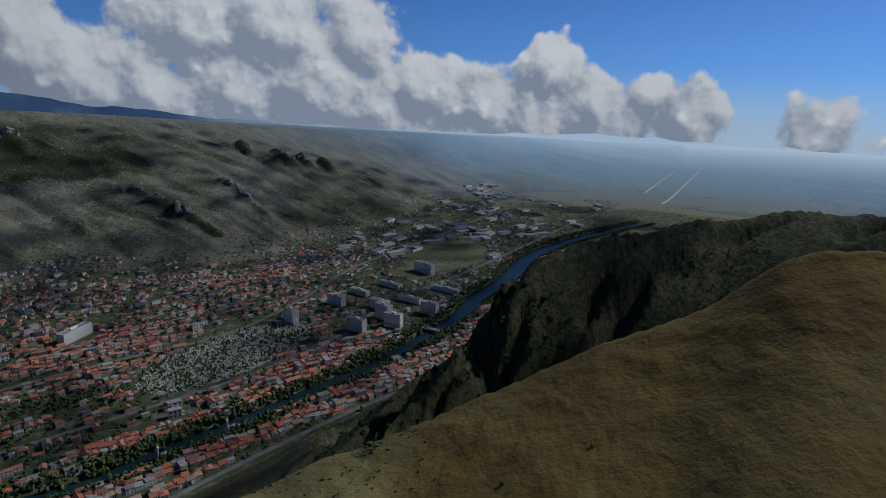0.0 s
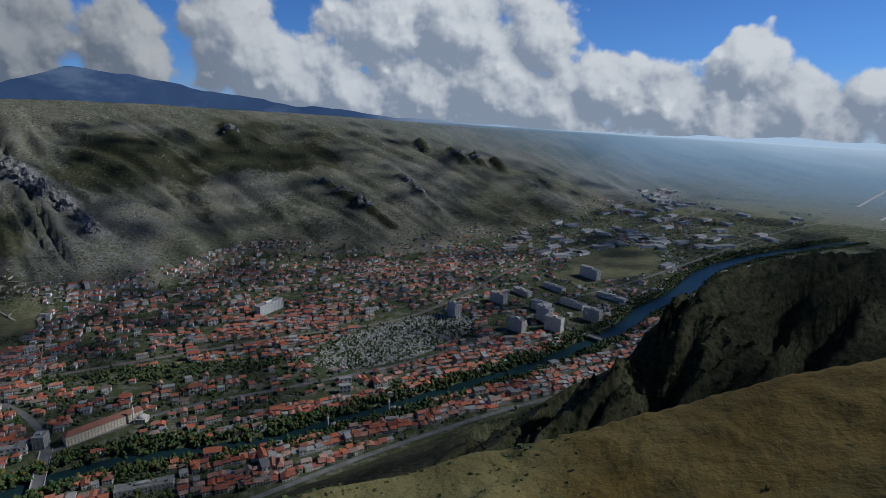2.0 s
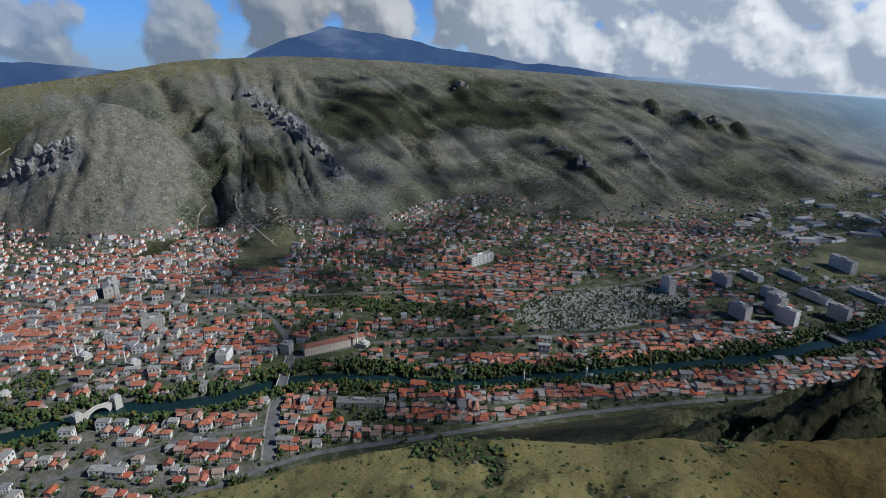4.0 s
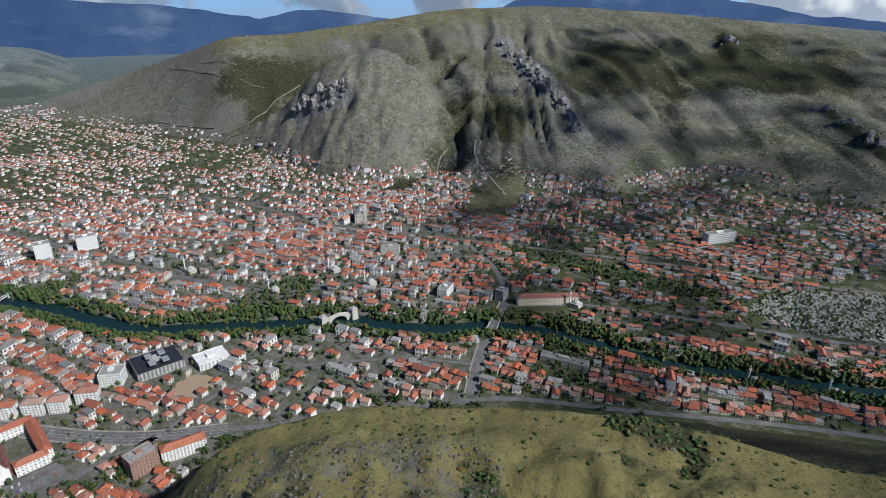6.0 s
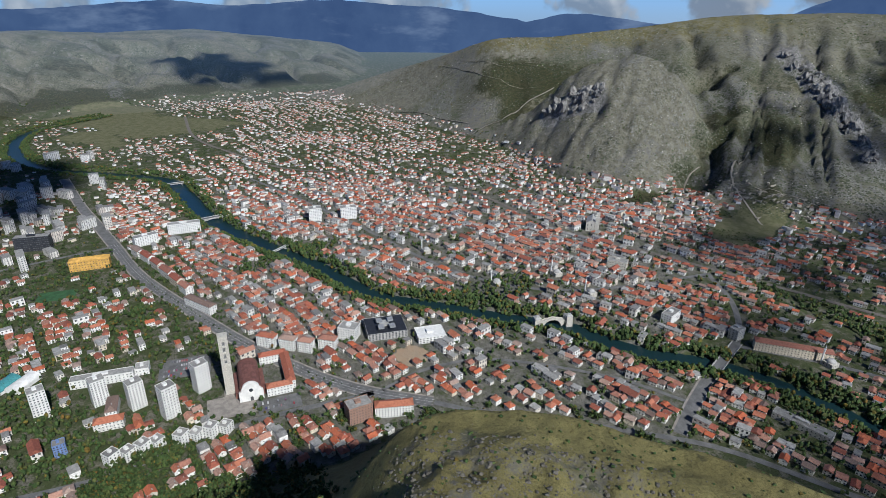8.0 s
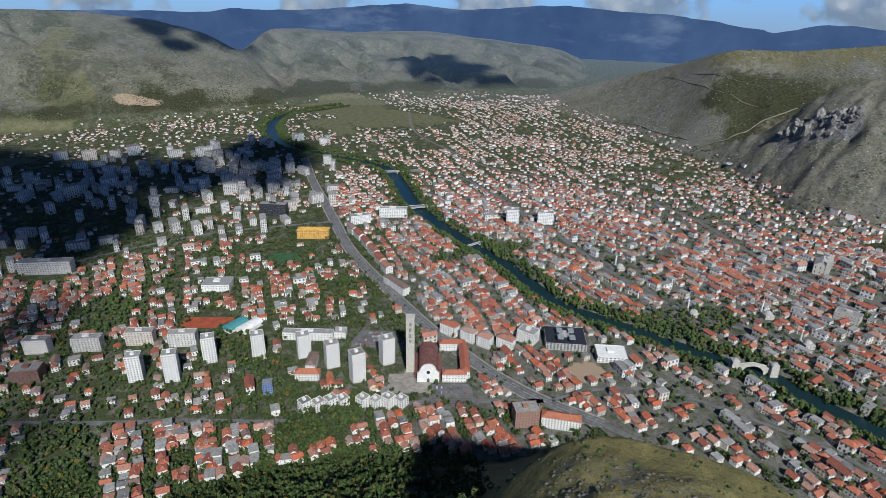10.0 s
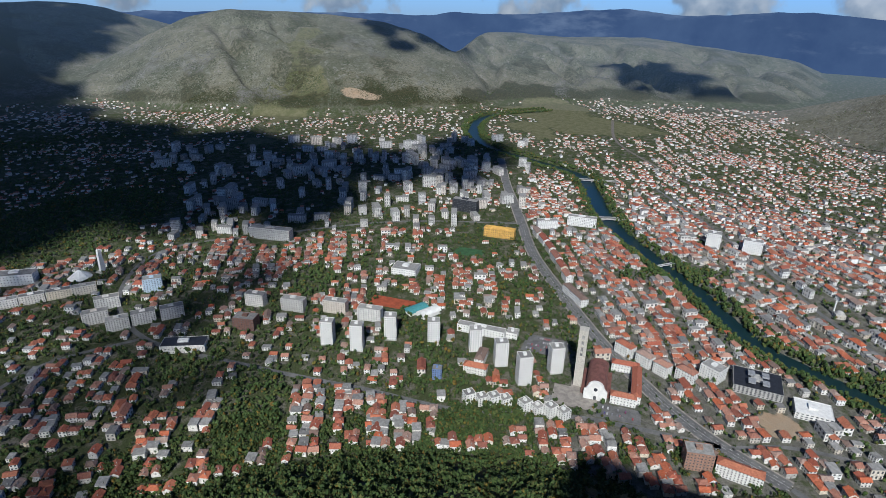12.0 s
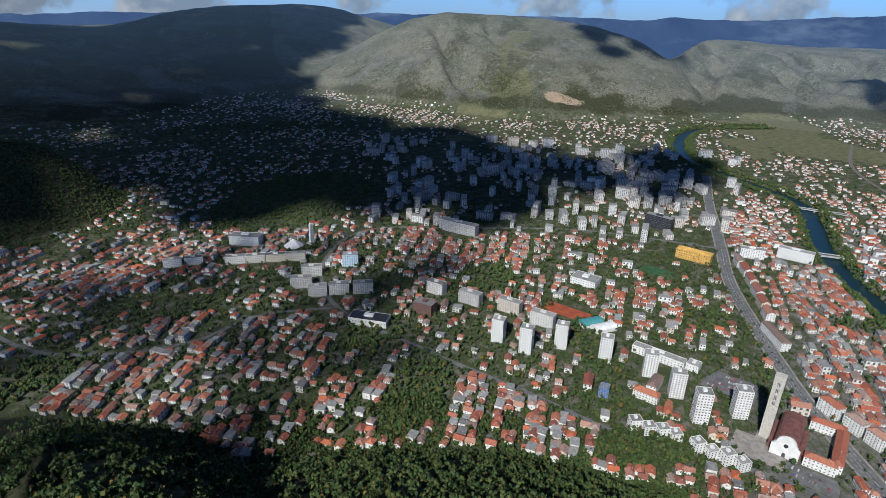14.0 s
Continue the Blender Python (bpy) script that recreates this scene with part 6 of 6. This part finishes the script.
    for off in (-13.0, 13.0, 0.0):
        pick = np.hypot(line[:, 0], line[:, 1]) < 1150 if off else (np.hypot(line[:, 0], line[:, 1]) < 1000) & (line[:, 1] < -60)
        xs.append((line[:, 0] - way[:, 1] * off)[pick])
        ys.append((line[:, 1] + way[:, 0] * off)[pick])
        high.append(r.uniform(2.6, 4.6, pick.sum()))
    a, q = r.uniform(0, 6.283, 900), np.sqrt(r.rand(900))
    xs.append(-1045 + np.cos(a) * q * 75)
    ys.append(600 + np.sin(a) * q * 110)
    high.append(r.uniform(2.5, 4.5, 900))
    # wooded north slope of the near hill and the western spur
    a, q = r.uniform(98, 200, 5200), np.sqrt(r.uniform(205 ** 2, 660 ** 2, 5200))
    ok = (q < by_bearing(a, FOOT, 1) + 20) & (r.rand(5200) < smooth(a, 97, 110))
    xs.append(-np.sin(np.radians(a[ok])) * q[ok])
    ys.append(np.cos(np.radians(a[ok])) * q[ok])
    high.append(r.uniform(4, 9, ok.sum()))
    a, q = r.uniform(173, 187, 2600), r.uniform(1260, 1520, 2600)
    xs.append(-np.sin(np.radians(a)) * q)
    ys.append(np.cos(np.radians(a)) * q)
    high.append(r.uniform(6, 10, 2600))
    # scattered bushes in the gorge and on the hill's meadow
    a, q = r.uniform(-36, 14, 2600), r.uniform(200, 760, 2600)
    x, y = -np.sin(np.radians(a)) * q, np.cos(np.radians(a)) * q
    _, cover = land(x, y)
    ok = r.rand(2600) < np.where(cover["bush"] > 0.4, 0.75, 0.014)
    xs.append(x[ok])
    ys.append(y[ok])
    high.append(np.where(cover["bush"][ok] > 0.4, r.uniform(1.8, 4.2, ok.sum()), r.uniform(0.9, 1.9, ok.sum())))
    return np.concatenate(xs), np.concatenate(ys), np.concatenate(high)


TX, TY, TH = tree_places()
TAZ, TR = polar(TX, TY)
TZ = land(TX, TY)[0]
ok = (TZ > -9)
TX, TY, TH, TAZ, TR, TZ = (a[ok] for a in (TX, TY, TH, TAZ, TR, TZ))
order_t = np.argsort(np.where((TAZ > 98) & (TAZ < 190), TR, TR + 900))
chosen = order_t[:300]
tree_kinds = []
for seed in range(5):
    t = thing("tree", 0, 0, -500, 0, "broad-leaved tree with a ragged green crown", "tree", "trees on the slope")
    part("trunk", trunk_mesh(seed), M_TRUNK, t)
    part("crown", leafy_crown(seed + 40, 1.0 + 0.15 * (seed % 3)), M_LEAF, t)
    tree_kinds.append(t)
trng = random.Random(8)
taken = set()
for i in chosen:
    k = trng.randrange(5)
    s = TH[i] * 0.95
    m = pose(TX[i], TY[i], TZ[i] - 0.2, 0, 0, trng.uniform(0, 360)) @ Matrix.Diagonal((s * trng.uniform(0.8, 1.1), s * trng.uniform(0.8, 1.1), s, 1))
    if k in taken:
        copy_thing(tree_kinds[k], m @ Matrix.Diagonal((*(1 / f for f in tree_kinds[k].scale), 1)))
    else:
        taken.add(k)
        tree_kinds[k].matrix_basis = m
left = np.array([i for i in order_t if i not in set(chosen.tolist())])
def clumpy(seed):
    bm = leafy_crown(seed, 1.1, 42)
    for v in bm.verts:
        v.co.z -= 0.75
    for f in bm.faces:
        c = f.calc_center_median()
        for v in f.verts:
            v.co = c + (v.co - c) * 2.6
    bmesh.ops.triangulate(bm, faces=bm.faces[:])
    bm.verts.index_update()
    out = np.array([v.co[:] for v in bm.verts]) * 1.25, np.array([[v.index for v in f.verts] for f in bm.faces])
    bm.free()
    return out


crowns = [clumpy(60 + s) for s in range(4)] + [lumpy(3, s, 1.0) for s in range(6)] + [lumpy(2, 30 + s, 0.9) for s in range(4)]
heap = Heap()
which = np.random.RandomState(4).randint(0, 6, len(left))
which = np.where((TR[left] > 1100), 6 + which % 4, which) + 4
which = np.where((TR[left] < 580), which % 4, which)
for k, (v, t) in enumerate(crowns):
    i = left[which == k]
    s = TH[i] * 0.62
    heap.add(*stamp(v, t, np.stack([TX[i], TY[i], TZ[i] + s * 0.75], 1), np.stack([s, s, s * 1.15], 1), np.random.RandomState(k).uniform(0, 360, len(i))))
woods = tagged(new("woodland"), "ragged green trees and bushes among the houses", "trees", kind="stuff")
heap.mesh("crowns", M_LEAF, woods, shade_smooth=False)

# Bushes and boulders strewn over the eastern slope.
blob_v, blob_t = lumpy(1, 91, 0.8, 0.05)
blob_v = blob_v * 2.4
for name, label, category, mat, seed, n, lo, hi, key in (("scrub", "dark bushes strewn over the rocky slope", "bushes", M_LEAF, 51, 30000, 1.2, 3.4, "bush"), ("boulders", "pale boulders strewn over the rocky slope", "boulders", M_STONE, 52, 16000, 0.8, 2.4, "stone")):
    r = np.random.RandomState(seed)
    a, q = r.uniform(2, 100, n), np.sqrt(r.uniform(1280 ** 2, 2600 ** 2, n))
    x, y = -np.sin(np.radians(a)) * q, np.cos(np.radians(a)) * q
    z, cover = land(x, y)
    ok = (z > 5) & (r.rand(n) < np.clip(0.42 + 2.2 * fbm(x, y, 130, 4), 0.05, 1) * (0.45 + 0.55 * cover[key]))
    x, y, z = x[ok], y[ok], z[ok]
    s = r.uniform(lo, hi, len(x))
    strewn = Heap()
    strewn.add(*stamp(blob_v, blob_t, np.stack([x, y, z], 1), np.stack([s, s, s * 0.8], 1), r.uniform(0, 360, len(x))))
    strewn.mesh("lumps", mat, tagged(new(name), label, category, kind="stuff"))

# Low scrub in the hollows of the near hill's meadow.
r = np.random.RandomState(71)
a, q = r.uniform(2, 98, 26000), np.sqrt(r.uniform(105 ** 2, 300 ** 2, 26000))
x, y = -np.sin(np.radians(a)) * q, np.cos(np.radians(a)) * q
z, cover = land(x, y)
ok = r.rand(len(x)) < 0.50 * smooth(cover["bush"], 0.35, 0.7) + 0.05
x, y, z, low_b = x[ok], y[ok], z[ok], cover["bush"][ok]
s = r.uniform(0.4, 1.4, len(x)) * np.where(low_b > 0.4, 1.0, 0.7)
hill_scrub = Heap()
for k in range(3):
    v, t = lumpy(2, 110 + k, 0.75, 0.5)
    i = np.arange(len(x)) % 3 == k
    hill_scrub.add(*stamp(v * 2.0, t, np.stack([x[i], y[i], z[i] + 0.2 * s[i]], 1), np.stack([s[i] * 1.2, s[i] * 1.2, s[i]], 1), r.uniform(0, 360, i.sum())))
hill_scrub.mesh("lumps", M_LEAF, tagged(new("hill_scrub"), "low dark scrub in the hollows of the grassy hill", "bushes", kind="stuff"))


# Weathered rocks on the hill's stony brow.
r = np.random.RandomState(72)
a, q = r.uniform(15, 102, 26000), np.sqrt(r.uniform(100 ** 2, 232 ** 2, 26000))
x, y = -np.sin(np.radians(a)) * q, np.cos(np.radians(a)) * q
z, cover = land(x, y)
ok = r.rand(len(x)) < 0.40 * smooth(cover["stone"], 0.16, 0.36) + 0.006
x, y, z = x[ok], y[ok], z[ok]
s = 0.22 + 0.9 * r.rand(len(x)) ** 3
rocks = Heap()
for k in range(3):
    v, t = lumpy(1, 140 + k, 0.7, 0.05)
    i = np.arange(len(x)) % 3 == k
    rocks.add(*stamp(v * 2.6, t, np.stack([x[i], y[i], z[i]], 1), np.stack([s[i] * 1.3, s[i], s[i]], 1), r.uniform(0, 360, i.sum())))
rocks.mesh("lumps", plain("weathered_rock", 0.135, 0.122, 0.100, scale=0.8, amount=0.5), tagged(new("hill_rocks"), "grey weathered rocks on the stony brow of the hill", "rocks", kind="stuff"))


# Cliffs and crags of the eastern mountain: bearing, distance, height, spread across and deep, blocks.
def outcrop(az, dist, high, across, deep, blocks, seed):
    """A crag of broken, angular blocks."""
    r = np.random.RandomState(seed)
    out, along = Vector((-math.sin(radians(az)), math.cos(radians(az)), 0)), Vector((math.cos(radians(az)), math.sin(radians(az)), 0))
    base = out * dist
    base.z = ground_z(base.x, base.y)
    t = thing("rock_outcrop", base.x, base.y, base.z, 0, "grey broken limestone crag on the mountain slope", "rock", "crags")
    for _ in range(blocks):
        p = base + along * r.uniform(-across, across) + out * r.uniform(-deep * 0.4, deep * 0.6)
        p.z = ground_z(p.x, p.y)
        bm = bmesh.new()
        made = bmesh.ops.create_icosphere(bm, subdivisions=2, radius=1.0)
        big = r.uniform(0.45, 1.5)
        size = Vector((r.uniform(5, 13) * big, r.uniform(4, 10) * big, high * r.uniform(0.3, 0.62) * big))
        turn = Matrix.Rotation(r.uniform(0, 6.28), 3, "Z") @ Matrix.Rotation(r.uniform(-0.7, 0.7), 3, "X")
        for v in made["verts"]:
            k = 1 + r.uniform(-0.42, 0.30)
            v.co = turn @ Vector((v.co.x * size.x * k, v.co.y * size.y * k, v.co.z * size.z * k)) + p - base
        part("boulder", bm, M_CLIFF, t)
    return t


for k, row in enumerate(((76.0, 1800, 22, 16, 14, 8), (75.2, 1785, 30, 14, 14, 9), (74.4, 1770, 28, 14, 12, 8), (73.5, 1752, 26, 14, 12, 8), (72.6, 1742, 24, 12, 12, 7), (71.8, 1735, 20, 12, 12, 6), (57.0, 2110, 16, 18, 24, 8), (56.1, 2050, 20, 20, 26, 9), (55.2, 1985, 26, 22, 26, 10), (54.2, 1930, 30, 20, 26, 10), (53.7, 1900, 26, 18, 26, 9), (52.8, 1845, 26, 18, 26, 9), (51.8, 1800, 26, 16, 24, 9),
                         (53.2, 1870, 30, 18, 24, 9), (52.3, 1825, 34, 18, 24, 10), (51.3, 1775, 30, 14, 22, 9), (50.3, 1700, 28, 13, 20, 8), (49.5, 1640, 22, 12, 18, 8), (30.0, 2040, 16, 24, 22, 9), (28.0, 1960, 16, 24, 22, 9),
                         (26.0, 1870, 16, 24, 22, 9), (21.8, 2110, 16, 22, 22, 9), (20.2, 2000, 16, 22, 22, 9), (17.2, 2530, 20, 26, 24, 9), (15.0, 2540, 20, 22, 24, 8), (38.0, 2350, 18, 26, 24, 9))):
    outcrop(*row, 300 + k)

# Terrace walls and foundations of the old quarry above the eastern quarter.
r = np.random.RandomState(61)
wu, wv = r.normal(0, 80, 90), r.normal(0, 24, 90)
wx, wy = -1195 + 1.2 * wu * 0.75 - wv * 0.66, 825 + wu * 0.66 + wv * 0.75
wall_v = np.array([(x, y, z) for z in (0, 1) for x, y in ((-.5, -.5), (.5, -.5), (.5, .5), (-.5, .5))])
wall_t = np.array([(4, 5, 6), (4, 6, 7)] + [t for i in range(4) for t in ((i, (i + 1) % 4, 4 + (i + 1) % 4), (i, 4 + (i + 1) % 4, 4 + i))])
ruins = Heap()
ruins.add(*stamp(wall_v, wall_t, np.stack([wx, wy, land(wx, wy)[0] - 1.5], 1), np.stack([r.uniform(5, 22, 90), r.uniform(1.0, 5.0, 90), r.uniform(2.5, 4.5, 90)], 1), r.choice((125.0, 35.0, 118.0), 90) + r.uniform(-9, 9, 90)))
ruins.mesh("walls", M_TRACK, tagged(new("terrace_walls"), "pale terrace walls and foundations on the slope", "walls", kind="stuff"))

# Grave stones and cypresses of the burial ground.
r = np.random.RandomState(31)
a, q = r.uniform(0, 6.283, 2600), np.sqrt(r.rand(2600))
u, v = np.round(np.cos(a) * q * 180 / 4) * 4, np.round(np.sin(a) * q * 78 / 5) * 5
c, s = math.cos(radians(60)), math.sin(radians(60))
gx, gy = -395 + u * c - v * s + r.uniform(-.6, .6, 2600), 950 + u * s + v * c + r.uniform(-.6, .6, 2600)
cube_v = np.array([(x, y, z) for z in (0, 1) for x, y in ((-.5, -.5), (.5, -.5), (.5, .5), (-.5, .5))])
cube_t = np.array([(4, 5, 6), (4, 6, 7)] + [t for i in range(4) for t in ((i, (i + 1) % 4, 4 + (i + 1) % 4), (i, 4 + (i + 1) % 4, 4 + i))])
stones = Heap()
stones.add(*stamp(cube_v, cube_t, np.stack([gx, gy, land(gx, gy)[0] - 0.1], 1), np.stack([r.uniform(1.0, 2.2, 2600), r.uniform(2.0, 3.4, 2600), r.uniform(0.7, 2.2, 2600)], 1), np.full(2600, 60.0)))
graves = tagged(new("grave_stones"), "rows of pale grave stones on the burial ground", "grave stones", kind="stuff")
stones.mesh("stones", M_GRAVE, graves)
spike_v, spike_t = lumpy(3, 77, 2.6, 0.3)
cyp = Heap()
ci = r.choice(2600, 55)
cyp.add(*stamp(spike_v, spike_t, np.stack([gx[ci], gy[ci], np.full(55, 6.0)], 1), np.stack([np.full(55, 2.6)] * 2 + [r.uniform(3.5, 5.5, 55)], 1), r.uniform(0, 360, 55)))
cypress = tagged(new("cypresses"), "dark slender cypresses among the graves", "trees", kind="stuff")
cyp.mesh("crowns", M_CYPRESS, cypress)
